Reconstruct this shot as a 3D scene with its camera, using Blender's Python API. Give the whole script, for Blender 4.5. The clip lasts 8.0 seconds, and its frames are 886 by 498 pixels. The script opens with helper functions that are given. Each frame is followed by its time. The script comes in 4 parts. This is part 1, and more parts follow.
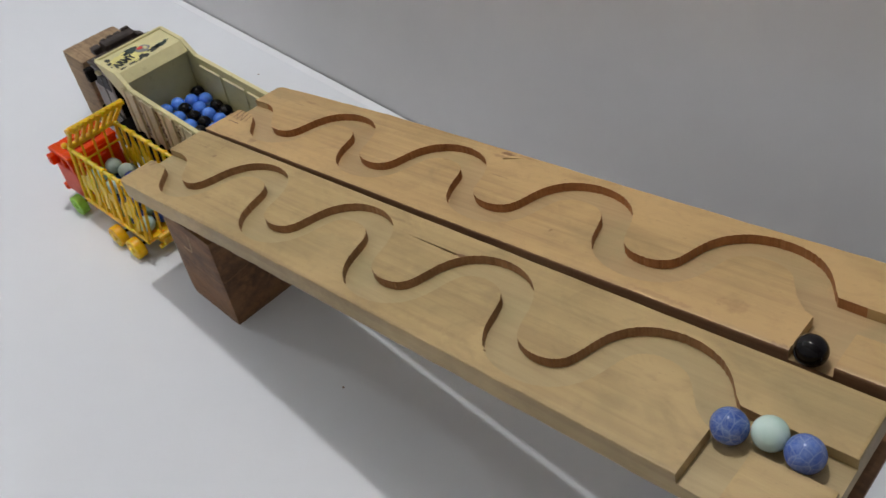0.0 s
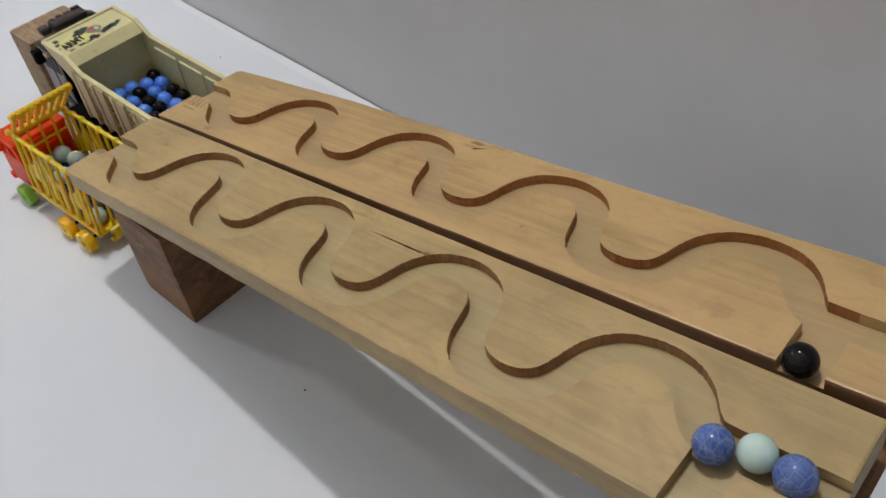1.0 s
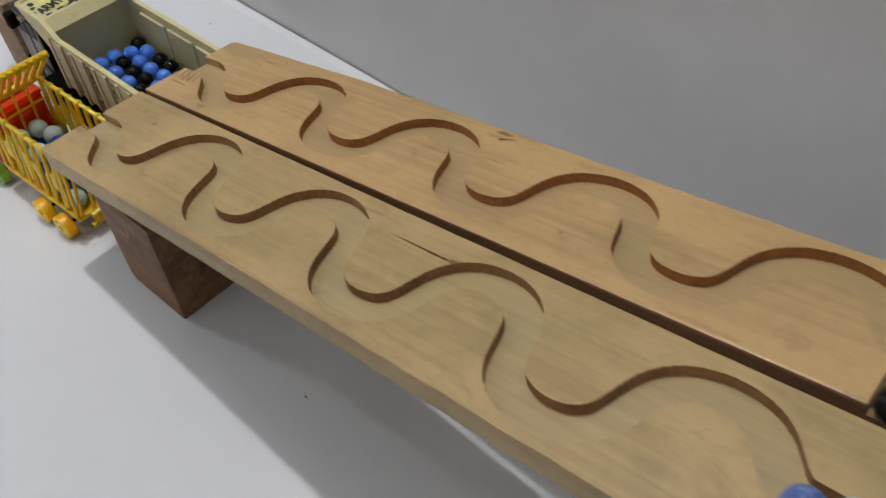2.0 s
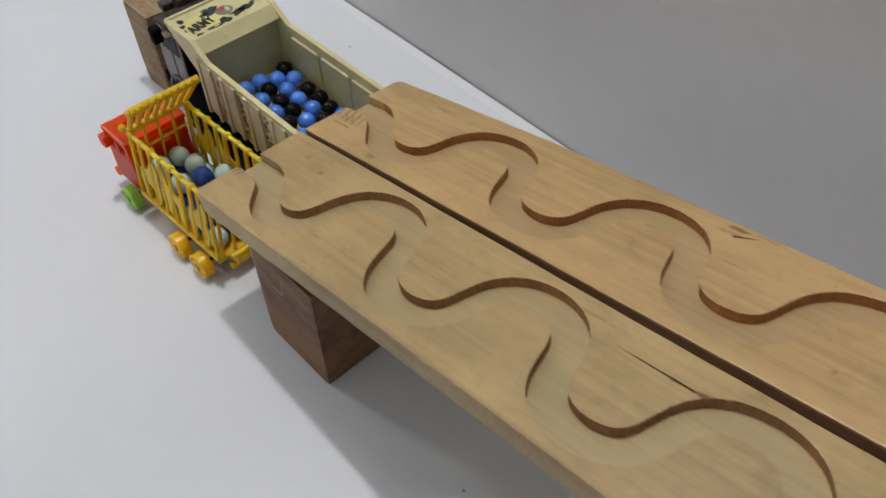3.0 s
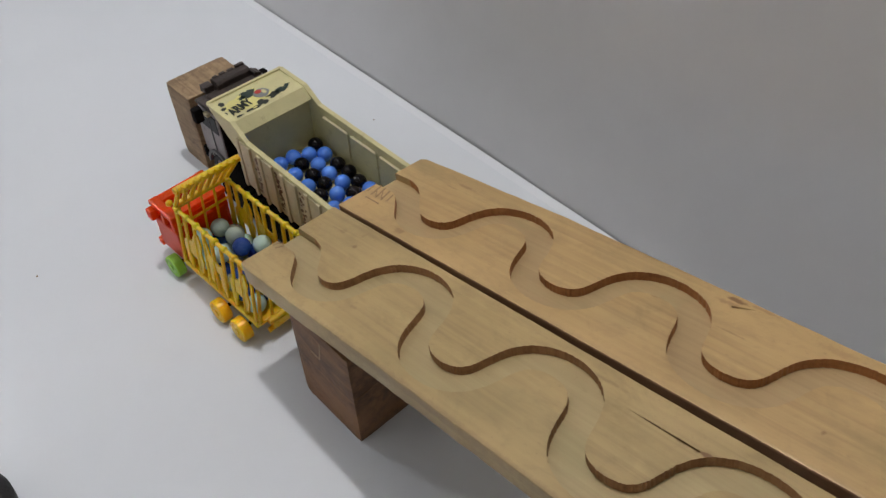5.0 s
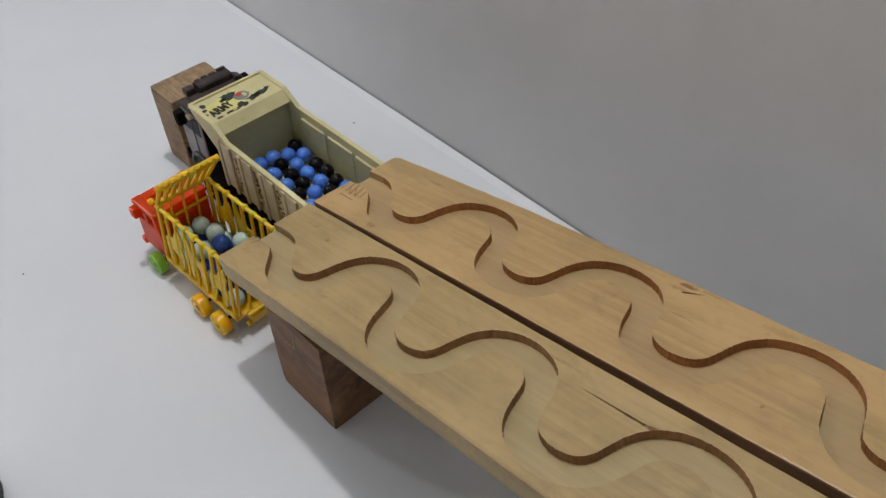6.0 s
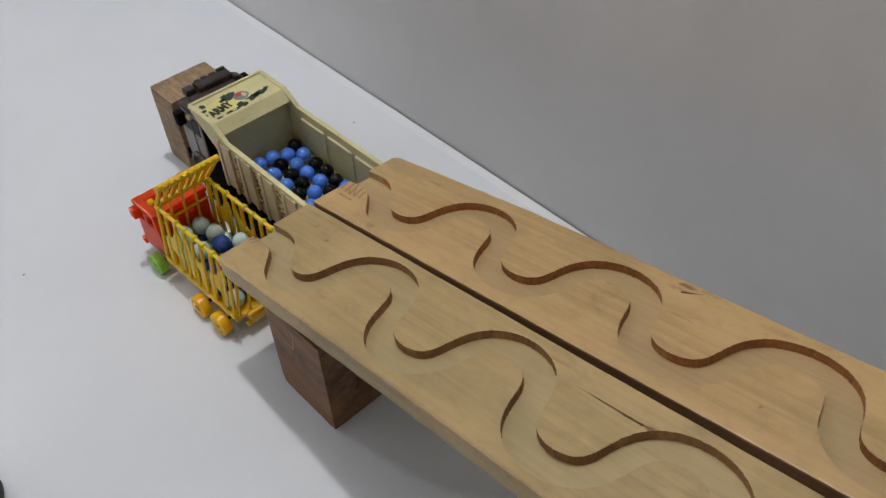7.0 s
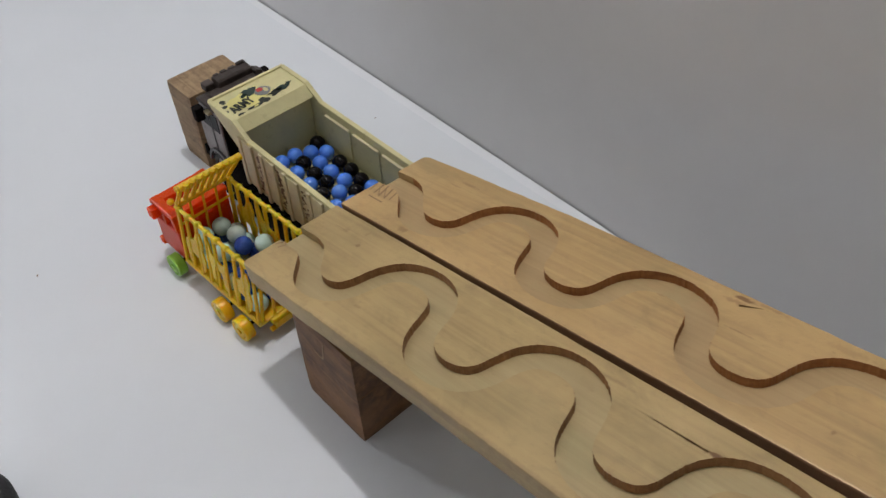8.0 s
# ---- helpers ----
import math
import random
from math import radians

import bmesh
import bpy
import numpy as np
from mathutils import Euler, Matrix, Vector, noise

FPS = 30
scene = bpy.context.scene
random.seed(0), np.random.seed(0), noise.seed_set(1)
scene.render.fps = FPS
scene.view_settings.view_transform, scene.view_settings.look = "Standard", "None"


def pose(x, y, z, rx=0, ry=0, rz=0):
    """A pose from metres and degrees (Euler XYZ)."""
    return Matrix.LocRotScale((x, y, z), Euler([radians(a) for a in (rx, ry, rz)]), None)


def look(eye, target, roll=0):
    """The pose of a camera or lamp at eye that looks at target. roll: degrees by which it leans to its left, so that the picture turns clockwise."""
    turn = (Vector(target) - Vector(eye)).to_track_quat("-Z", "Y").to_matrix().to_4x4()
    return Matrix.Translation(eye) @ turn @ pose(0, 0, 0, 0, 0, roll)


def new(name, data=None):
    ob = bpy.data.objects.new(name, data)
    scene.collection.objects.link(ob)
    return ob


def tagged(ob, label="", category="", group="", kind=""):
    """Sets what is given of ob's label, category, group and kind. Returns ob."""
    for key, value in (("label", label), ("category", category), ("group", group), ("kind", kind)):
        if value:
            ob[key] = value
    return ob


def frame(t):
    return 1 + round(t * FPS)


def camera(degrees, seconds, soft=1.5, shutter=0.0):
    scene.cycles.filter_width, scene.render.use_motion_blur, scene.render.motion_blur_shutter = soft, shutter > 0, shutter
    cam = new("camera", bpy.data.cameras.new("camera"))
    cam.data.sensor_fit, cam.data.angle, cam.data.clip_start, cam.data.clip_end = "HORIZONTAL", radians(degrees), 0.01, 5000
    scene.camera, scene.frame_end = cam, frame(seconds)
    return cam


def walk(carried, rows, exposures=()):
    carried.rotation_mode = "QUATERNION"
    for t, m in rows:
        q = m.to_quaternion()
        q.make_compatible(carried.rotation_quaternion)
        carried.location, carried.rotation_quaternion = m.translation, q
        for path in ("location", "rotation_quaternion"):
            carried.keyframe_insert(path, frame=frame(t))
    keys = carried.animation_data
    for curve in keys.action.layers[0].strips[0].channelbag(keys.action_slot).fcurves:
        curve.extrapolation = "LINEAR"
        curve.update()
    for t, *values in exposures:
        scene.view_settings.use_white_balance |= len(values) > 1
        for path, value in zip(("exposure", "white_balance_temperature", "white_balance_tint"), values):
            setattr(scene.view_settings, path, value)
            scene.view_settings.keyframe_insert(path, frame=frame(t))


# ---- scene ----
# The camera and its path: seconds, eye, a point it looks at, roll.
cam = camera(57.39, 8.0, soft=1.4, shutter=0.5)
PATH = [
    (0, (-0.2601, -0.5603, 0.5239), (0.2226, -0.0545, -0.1911), -5.9),
    (0.5, (-0.2422, -0.5503, 0.5124), (0.2488, -0.0631, -0.2098), -4.75),
    (1, (-0.2346, -0.5461, 0.5046), (0.2556, -0.0693, -0.2251), -4.41),
    (1.2, (-0.2231, -0.5457, 0.4936), (0.2559, -0.0717, -0.2453), -4.99),
    (2.3, (-0.2136, -0.4556, 0.4758), (0.2667, -0.0182, -0.2845), -0.95),
    (2.5, (-0.2212, -0.4276, 0.4705), (0.2350, 0.0365, -0.2887), -1.62),
    (3, (-0.2176, -0.3783, 0.4715), (0.2244, 0.1026, -0.2857), -1.0),
    (3.5, (-0.2216, -0.3446, 0.4680), (0.2189, 0.1374, -0.2894), -1.1),
    (4, (-0.2291, -0.3520, 0.4885), (0.2099, 0.1340, -0.2671), -1.45),
    (4.5, (-0.2341, -0.3678, 0.5071), (0.2158, 0.1382, -0.2289), -1.89),
    (6, (-0.2402, -0.4177, 0.5232), (0.2318, 0.1051, -0.1866), -2.09),
    (6.5, (-0.2395, -0.4227, 0.5209), (0.2308, 0.1023, -0.1884), -2.36),
    (7, (-0.2378, -0.4187, 0.5239), (0.2309, 0.1053, -0.1873), -2.41),
    (7.5, (-0.2386, -0.4050, 0.5206), (0.2318, 0.1198, -0.1888), -2.15),
    (8, (-0.2382, -0.3820, 0.5148), (0.2237, 0.1345, -0.2063), -2.12),
]
walk(cam, [(t, look(eye, aim, roll)) for t, eye, aim, roll in PATH],
     exposures=[(0.0, 0.18), (1.2, 0.21), (2.5, 0.12), (3.5, 0.20), (4.0, 0.20), (4.5, 0.02), (6.0, 0.03), (8.0, 0.04)])

# ---- world, lamps, exposure ----
world = bpy.data.worlds.new("room_air")
world.use_nodes = True
world.node_tree.nodes["Background"].inputs[0].default_value = (0.75, 0.8, 0.9, 1)
world.node_tree.nodes["Background"].inputs[1].default_value = 0.02
scene.world = world


def lamp(name, kind, place, aim, power, size, colour):
    data = bpy.data.lights.new(name, kind)
    data.energy, data.color = power, colour
    if kind == "AREA":
        data.shape, data.size = "DISK", size
    else:
        data.shadow_soft_size = size
    ob = new(name, data)
    ob.matrix_world = look(place, aim)
    return ob


# A bare bulb high on the wall behind the boards, and the ceiling lamp farther down the room.
lamp("wall_bulb", "POINT", (0.198, 0.165, 1.84), (0, 0, 0), 31.0, 0.026, (0.985, 0.975, 0.97))
lamp("ceiling_lamp", "AREA", (-0.58, 2.0, 1.86), (0.0, 0.9, 0), 7.5, 0.3, (0.93, 0.965, 1.0))

# ---- materials ----


def node_material(name):
    m = bpy.data.materials.new(name)
    m.use_nodes = True
    return m, m.node_tree, m.node_tree.nodes["Principled BSDF"]


def tex_coords(tree, scale, random_shift=False):
    tc = tree.nodes.new("ShaderNodeTexCoord")
    mp = tree.nodes.new("ShaderNodeMapping")
    mp.inputs["Scale"].default_value = scale
    tree.links.new(tc.outputs["Object"], mp.inputs["Vector"])
    if random_shift:
        info = tree.nodes.new("ShaderNodeObjectInfo")
        mul = tree.nodes.new("ShaderNodeMath")
        mul.operation = "MULTIPLY"
        mul.inputs[1].default_value = 37.0
        tree.links.new(info.outputs["Random"], mul.inputs[0])
        tree.links.new(mul.outputs[0], mp.inputs["Location"])
    return mp.outputs["Vector"]


def noise_of(tree, vec, scale, detail=4.0, rough=0.55, distortion=0.0):
    n = tree.nodes.new("ShaderNodeTexNoise")
    n.inputs["Scale"].default_value = scale
    n.inputs["Detail"].default_value = detail
    n.inputs["Roughness"].default_value = rough
    n.inputs["Distortion"].default_value = distortion
    tree.links.new(vec, n.inputs["Vector"])
    return n.outputs["Fac"]


def ramp(tree, fac, stops):
    r = tree.nodes.new("ShaderNodeValToRGB")
    while len(r.color_ramp.elements) < len(stops):
        r.color_ramp.elements.new(0.5)
    for e, (p, c) in zip(r.color_ramp.elements, stops):
        e.position, e.color = p, (*c, 1)
    tree.links.new(fac, r.inputs["Fac"])
    return r.outputs["Color"]


def mix(tree, fac, a, b, mode="MIX"):
    n = tree.nodes.new("ShaderNodeMix")
    n.data_type, n.blend_type = "RGBA", mode
    for value, slot in ((fac, 0), (a, 6), (b, 7)):
        if isinstance(value, (int, float)):
            n.inputs[slot].default_value = value
        elif isinstance(value, tuple):
            n.inputs[slot].default_value = (*value, 1)
        else:
            tree.links.new(value, n.inputs[slot])
    return n.outputs[2]


def bump(tree, bsdf, height, strength, distance):
    b = tree.nodes.new("ShaderNodeBump")
    b.inputs["Strength"].default_value = strength
    b.inputs["Distance"].default_value = distance
    tree.links.new(height, b.inputs["Height"])
    tree.links.new(b.outputs["Normal"], bsdf.inputs["Normal"])


def wood(name, light, mid, dark, stain, grain=(16.0, 1.0, 16.0), rough=0.5, stain_amount=0.35, contrast=0.5, warm=None, knots=(), patch=19.0, grime=0.0):
    """Planed wood with its grain along local Y: broad growth rings, fine fibres, olive stains, warm patches and dark knots."""
    m, tree, bsdf = node_material(name)
    vec = tex_coords(tree, grain)
    rings = noise_of(tree, vec, 5.5, 3.0, 0.5, 1.4)
    fibres = noise_of(tree, tex_coords(tree, (420.0, 9.0, 420.0)), 1.0, 5.0, 0.65)
    base = ramp(tree, rings, [(0.26, dark), (0.45, mid), (0.62, light), (0.82, mid)])
    soft = ramp(tree, noise_of(tree, tex_coords(tree, (1.0, 0.4, 1.0)), 26.0, 4.0, 0.6, 0.8), [(0.3, mid), (0.7, light)])
    base = mix(tree, contrast, soft, base)
    base = mix(tree, 0.2, base, ramp(tree, fibres, [(0.3, dark), (0.62, light)]))
    base = mix(tree, 0.42, base, ramp(tree, noise_of(tree, tex_coords(tree, (230.0, 3.2, 230.0)), 1.0, 3.0, 0.6, 0.5), [(0.34, dark), (0.5, mid), (0.66, light)]))

    def blend(colour, fac, amount):
        nonlocal base
        k = tree.nodes.new("ShaderNodeMath")
        k.operation = "MULTIPLY"
        k.inputs[1].default_value = amount
        tree.links.new(fac, k.inputs[0])
        base = mix(tree, k.outputs[0], base, colour)

    patches = noise_of(tree, tex_coords(tree, (1.0, 0.55, 1.0)), patch, 4.0, 0.6, 0.6)
    blend(stain, ramp(tree, patches, [(0.5, (0, 0, 0)), (0.74, (1, 1, 1))]), stain_amount)
    if warm:
        shift = tree.nodes.new("ShaderNodeMapping")
        shift.inputs["Location"].default_value = (3.1, 1.7, 0.4)
        shift.inputs["Scale"].default_value = (1.0, 0.4, 1.0)
        tc = tree.nodes.new("ShaderNodeTexCoord")
        tree.links.new(tc.outputs["Object"], shift.inputs["Vector"])
        blend(warm, ramp(tree, noise_of(tree, shift.outputs["Vector"], 17.0, 3.0, 0.5, 0.5), [(0.44, (0, 0, 0)), (0.62, (1, 1, 1))]), 0.75)
    if grime:
        # greasy handling marks, blotchy at two sizes
        for size, seed, share in ((34.0, 5.3, 1.0), (105.0, 8.9, 0.7)):
            mp = tree.nodes.new("ShaderNodeMapping")
            mp.inputs["Location"].default_value = (seed, seed * 0.6, 0.2)
            mp.inputs["Scale"].default_value = (1.0, 0.5, 1.0)
            tc = tree.nodes.new("ShaderNodeTexCoord")
            tree.links.new(tc.outputs["Object"], mp.inputs["Vector"])
            blend((mid[0] * 0.5, mid[1] * 0.5, mid[2] * 0.48), ramp(tree, noise_of(tree, mp.outputs["Vector"], size, 5.0, 0.65, 0.9), [(0.52, (0, 0, 0)), (0.72, (1, 1, 1))]), grime * share)
    specks = noise_of(tree, tex_coords(tree, (90.0, 40.0, 90.0)), 6.0, 2.0, 0.5)
    blend(dark, ramp(tree, specks, [(0.66, (0, 0, 0)), (0.74, (1, 1, 1))]), 0.35)
    for x, y, rx, ry, amount in knots:
        # a dark ragged knot or smudge with its own place in the wood
        mp = tree.nodes.new("ShaderNodeMapping")
        mp.vector_type = "TEXTURE"
        mp.inputs["Location"].default_value = (x, y, 0)
        mp.inputs["Scale"].default_value = (rx, ry, 1.0)
        tc = tree.nodes.new("ShaderNodeTexCoord")
        tree.links.new(tc.outputs["Object"], mp.inputs["Vector"])
        ln = tree.nodes.new("ShaderNodeVectorMath")
        ln.operation = "LENGTH"
        tree.links.new(mp.outputs["Vector"], ln.inputs[0])
        ad = tree.nodes.new("ShaderNodeMath")
        ad.operation = "ADD"
        tree.links.new(ln.outputs["Value"], ad.inputs[0])
        wob = noise_of(tree, tex_coords(tree, (1, 1, 1)), 240.0, 3.0, 0.6)
        tree.links.new(wob, ad.inputs[1])
        blend((dark[0] * 0.52, dark[1] * 0.33, dark[2] * 0.24), ramp(tree, ad.outputs[0], [(0.72, (1, 1, 1)), (1.4, (0, 0, 0))]), amount * 0.9)
    tree.links.new(base, bsdf.inputs["Base Color"])
    bsdf.inputs["Roughness"].default_value = rough
    bump(tree, bsdf, fibres, 0.25, 0.0006)
    return m


def plastic(name, colour, rough=0.35, vary=0.12, dirt=None, transmission=0.0, bump_size=0.0002, subsurface=0.0, translucent=0.0, specular=None):
    m, tree, bsdf = node_material(name)
    vec = tex_coords(tree, (1, 1, 1))
    big = noise_of(tree, vec, 45.0, 4.0)
    fine = noise_of(tree, vec, 700.0, 3.0)
    low = tuple(c * (1 - vary) for c in colour)
    high = tuple(min(1, c * (1 + vary)) for c in colour)
    base = ramp(tree, big, [(0.3, low), (0.7, high)])
    if dirt:
        mask = ramp(tree, noise_of(tree, vec, 90.0, 6.0, 0.7), [(0.56, (0, 0, 0)), (0.74, (0.75, 0.75, 0.75))])
        base = mix(tree, mask, base, dirt)
    tree.links.new(base, bsdf.inputs["Base Color"])
    rr = ramp(tree, fine, [(0.3, (rough * 0.8,) * 3), (0.7, (rough * 1.25,) * 3)])
    tree.links.new(rr, bsdf.inputs["Roughness"])
    bsdf.inputs["Transmission Weight"].default_value = transmission
    bsdf.inputs["IOR"].default_value = 1.46
    if subsurface:
        bsdf.inputs["Subsurface Weight"].default_value = subsurface
        bsdf.inputs["Subsurface Radius"].default_value = (1.0, 0.6, 0.3)
        bsdf.inputs["Subsurface Scale"].default_value = 0.004
    bump(tree, bsdf, fine, 0.2, bump_size)
    if translucent:
        tl = tree.nodes.new("ShaderNodeBsdfTranslucent")
        tree.links.new(base, tl.inputs["Color"])
        mx = tree.nodes.new("ShaderNodeMixShader")
        mx.inputs[0].default_value = translucent
        tree.links.new(bsdf.outputs[0], mx.inputs[1])
        tree.links.new(tl.outputs[0], mx.inputs[2])
        tree.links.new(mx.outputs[0], tree.nodes["Material Output"].inputs["Surface"])
    if specular is not None:
        bsdf.inputs["Specular IOR Level"].default_value = specular
    return m


def marble_glass(name, colour, second, swirl=30.0, rough=0.04, transmission=0.0, crackle=False):
    m, tree, bsdf = node_material(name)
    vec = tex_coords(tree, (1, 1, 1), True)
    f = noise_of(tree, vec, swirl, 3.0, 0.5, 2.0)
    base = ramp(tree, f, [(0.38, colour), (0.66, second)])
    if crackle:
        # cloudy flaws and a few fine inner cracks
        base = mix(tree, ramp(tree, noise_of(tree, vec, 240.0, 6.0, 0.7, 1.5), [(0.42, (0, 0, 0)), (0.72, (0.55, 0.55, 0.55))]), base, (0.36, 0.46, 0.70))
        v = tree.nodes.new("ShaderNodeTexVoronoi")
        v.feature = "DISTANCE_TO_EDGE"
        v.inputs["Scale"].default_value = 170.0
        tree.links.new(vec, v.inputs["Vector"])
        base = mix(tree, ramp(tree, v.outputs["Distance"], [(0.0, (0.45, 0.45, 0.45)), (0.06, (0, 0, 0))]), base, (0.40, 0.50, 0.74))
    tree.links.new(base, bsdf.inputs["Base Color"])
    bsdf.inputs["Roughness"].default_value = rough
    bsdf.inputs["Transmission Weight"].default_value = transmission
    bsdf.inputs["IOR"].default_value = 1.5
    return m


def painted(name, colour, rough, scale=6.0, vary=0.04, bump_d=0.0003):
    m, tree, bsdf = node_material(name)
    vec = tex_coords(tree, (1, 1, 1))
    big = noise_of(tree, vec, scale, 5.0)
    fine = noise_of(tree, vec, 260.0, 4.0)
    base = ramp(tree, big, [(0.3, tuple(c * (1 - vary) for c in colour)), (0.7, tuple(min(1, c * (1 + vary)) for c in colour))])
    tree.links.new(base, bsdf.inputs["Base Color"])
    bsdf.inputs["Roughness"].default_value = rough
    bump(tree, bsdf, fine, 0.12, bump_d)
    return m


PINE = wood("pine_board", (0.55, 0.372, 0.165), (0.47, 0.304, 0.124), (0.33, 0.205, 0.085), (0.27, 0.205, 0.085), contrast=0.42, stain_amount=0.5, warm=(0.57, 0.375, 0.16), rough=0.45, grime=0.32,
            knots=((0.0822, -0.283, 0.0040, 0.016, 0.9), (0.0575, -0.295, 0.0016, 0.02, 0.4), (0.066, -0.262, 0.004, 0.012, 0.22), (0.078, -0.345, 0.006, 0.03, 0.2), (0.008, -0.066, 0.007, 0.010, 0.5), (0.0745, -0.066, 0.0030, 0.022, 0.42), (0.068, -0.057, 0.0022, 0.014, 0.3), (0.0775, -0.280, 0.0042, 0.016, 0.4), (0.0835, -0.300, 0.0030, 0.022, 0.35), (0.0030, -0.515, 0.005, 0.012, 0.5), (0.0255, -0.363, 0.0035, 0.003, 0.6), (0.0590, -0.2448, 0.005, 0.012, 0.28),
                   (0.018, -0.485, 0.012, 0.018, 0.22), (0.006, -0.45, 0.004, 0.05, 0.3), (0.035, -0.010, 0.035, 0.028, 0.14), (0.086, -0.25, 0.003, 0.30, 0.25)))
PINE_GREY = wood("weathered_pine_board", (0.475, 0.345, 0.155), (0.405, 0.283, 0.119), (0.295, 0.193, 0.084), (0.25, 0.20, 0.09), stain_amount=0.5, contrast=0.3, warm=(0.52, 0.37, 0.165), rough=0.45, grime=0.36,
                 knots=((-0.0225, -0.0545, 0.0042, 0.0045, 0.55), (-0.0203, -0.3290, 0.0046, 0.0110, 1.0), (-0.062, -0.300, 0.010, 0.022, 0.2), (-0.074, -0.36, 0.006, 0.05, 0.2), (-0.0208, -0.3170, 0.0022, 0.0110, 0.75), (-0.0206, -0.300, 0.0014, 0.016, 0.5), (-0.016, -0.033, 0.006, 0.006, 0.25), (-0.0625, -0.105, 0.003, 0.008, 0.3),
                        (-0.012, -0.265, 0.0025, 0.03, 0.3), (-0.0170, -0.027, 0.0012, 0.018, 0.3), (-0.010, -0.050, 0.008, 0.003, 0.22), (-0.045, -0.012, 0.05, 0.035, 0.16), (-0.084, -0.20, 0.004, 0.30, 0.22)))
ROUTED = wood("routed_groove_floor", (0.49, 0.345, 0.168), (0.43, 0.292, 0.138), (0.35, 0.23, 0.104), (0.33, 0.28, 0.13), grain=(10.0, 3.0, 10.0), rough=0.4, contrast=0.3, stain_amount=0.6)
ROUTED_GREY = wood("greyed_groove_floor", (0.475, 0.365, 0.185), (0.415, 0.312, 0.152), (0.34, 0.25, 0.118), (0.33, 0.285, 0.135), grain=(10.0, 3.0, 10.0), rough=0.38, contrast=0.3, stain_amount=0.6)
BURNT = wood("scorched_groove_wall", (0.47, 0.205, 0.065), (0.38, 0.155, 0.045), (0.24, 0.088, 0.026), (0.14, 0.06, 0.03), grain=(90.0, 90.0, 3.0), rough=0.6, contrast=0.8)
BURNT_DULL = wood("dull_groove_wall", (0.42, 0.225, 0.095), (0.33, 0.165, 0.066), (0.20, 0.095, 0.038), (0.13, 0.07, 0.03), grain=(90.0, 90.0, 3.0), rough=0.6, contrast=0.8)
BROWN_MARK = plastic("brown_pencil", (0.27, 0.165, 0.08), 0.6)
CRACK = plastic("crack_in_wood", (0.20, 0.11, 0.055), 0.8)
BROWN_EDGE = wood("dark_brown_board_edge", (0.34, 0.185, 0.09), (0.26, 0.135, 0.065), (0.16, 0.075, 0.036), (0.12, 0.06, 0.035), rough=0.6)
OFFCUT = wood("old_brown_timber", (0.27, 0.132, 0.052), (0.155, 0.070, 0.026), (0.068, 0.029, 0.012), (0.045, 0.022, 0.012), grain=(5.0, 14.0, 9.0), rough=0.6, contrast=0.75, stain_amount=0.9, warm=(0.28, 0.135, 0.052), patch=60.0, grime=0.8)
OFFCUT_PALE = wood("pale_sawn_timber", (0.44, 0.30, 0.165), (0.31, 0.205, 0.11), (0.17, 0.10, 0.052), (0.10, 0.06, 0.034), grain=(14.0, 14.0, 3.0), rough=0.65, contrast=0.7, stain_amount=0.7, patch=70.0, grime=0.6)
SCRAPED = plastic("scraped_bare_wood", (0.42, 0.29, 0.18), 0.7, 0.2)
LAMINATE = painted("white_gloss_laminate", (0.79, 0.82, 0.86), 0.2, 4.0, 0.02, 0.0001)
LAMINATE.node_tree.nodes["Principled BSDF"].inputs["Specular IOR Level"].default_value = 0.3
EDGE_WHITE = painted("white_edge_plastic", (0.86, 0.885, 0.92), 0.25, 4.0, 0.01, 0.0001)
WALL_PAINT = painted("grey_white_wall_paint", (0.77, 0.762, 0.768), 0.36, 3.5, 0.06)
ROOM_PAINT = painted("white_room_paint", (0.74, 0.735, 0.73), 0.7, 2.0, 0.03)
FLOOR_PAINT = painted("grey_floor", (0.5, 0.48, 0.45), 0.5, 8.0, 0.1)
KHAKI = plastic("khaki_plastic", (0.67, 0.61, 0.325), 0.42, 0.08, (0.45, 0.39, 0.19))
KHAKI_SIDE = plastic("worn_khaki_plastic", (0.70, 0.62, 0.41), 0.5, 0.10, (0.42, 0.32, 0.20))
CHARCOAL = plastic("charcoal_plastic", (0.11, 0.105, 0.11), 0.45, 0.2, (0.2, 0.17, 0.15))
CAB_GREY = plastic("grey_cab_plastic", (0.27, 0.245, 0.24), 0.45, 0.2, (0.14, 0.11, 0.10))
BLACK = plastic("black_plastic", (0.010, 0.008, 0.008), 0.8, 0.2, (0.018, 0.014, 0.013), specular=0.08)
RACK = plastic("brown_black_plastic", (0.062, 0.048, 0.044), 0.5, 0.25, (0.11, 0.085, 0.075), specular=0.3)
RUBBER = plastic("black_rubber", (0.018, 0.017, 0.018), 0.65, 0.2)
DARK_GLASS = plastic("dark_window_plastic", (0.012, 0.012, 0.014), 0.4, 0.1, specular=0.15)
YELLOW = plastic("yellow_plastic", (1.0, 0.56, 0.012), 0.3, 0.04, subsurface=0.9)
RED = plastic("orange_red_plastic", (1.0, 0.115, 0.006), 0.25, 0.05, subsurface=0.4, translucent=0.45)
RED_CLEAR = plastic("faded_red_plastic", (0.95, 0.10, 0.03), 0.4, 0.1, (0.75, 0.19, 0.12), subsurface=0.4, translucent=0.25)
GREEN = plastic("lime_green_plastic", (0.30, 0.62, 0.06), 0.35, 0.08)
CAMO_BLACK = plastic("black_print", (0.025, 0.03, 0.02), 0.4)
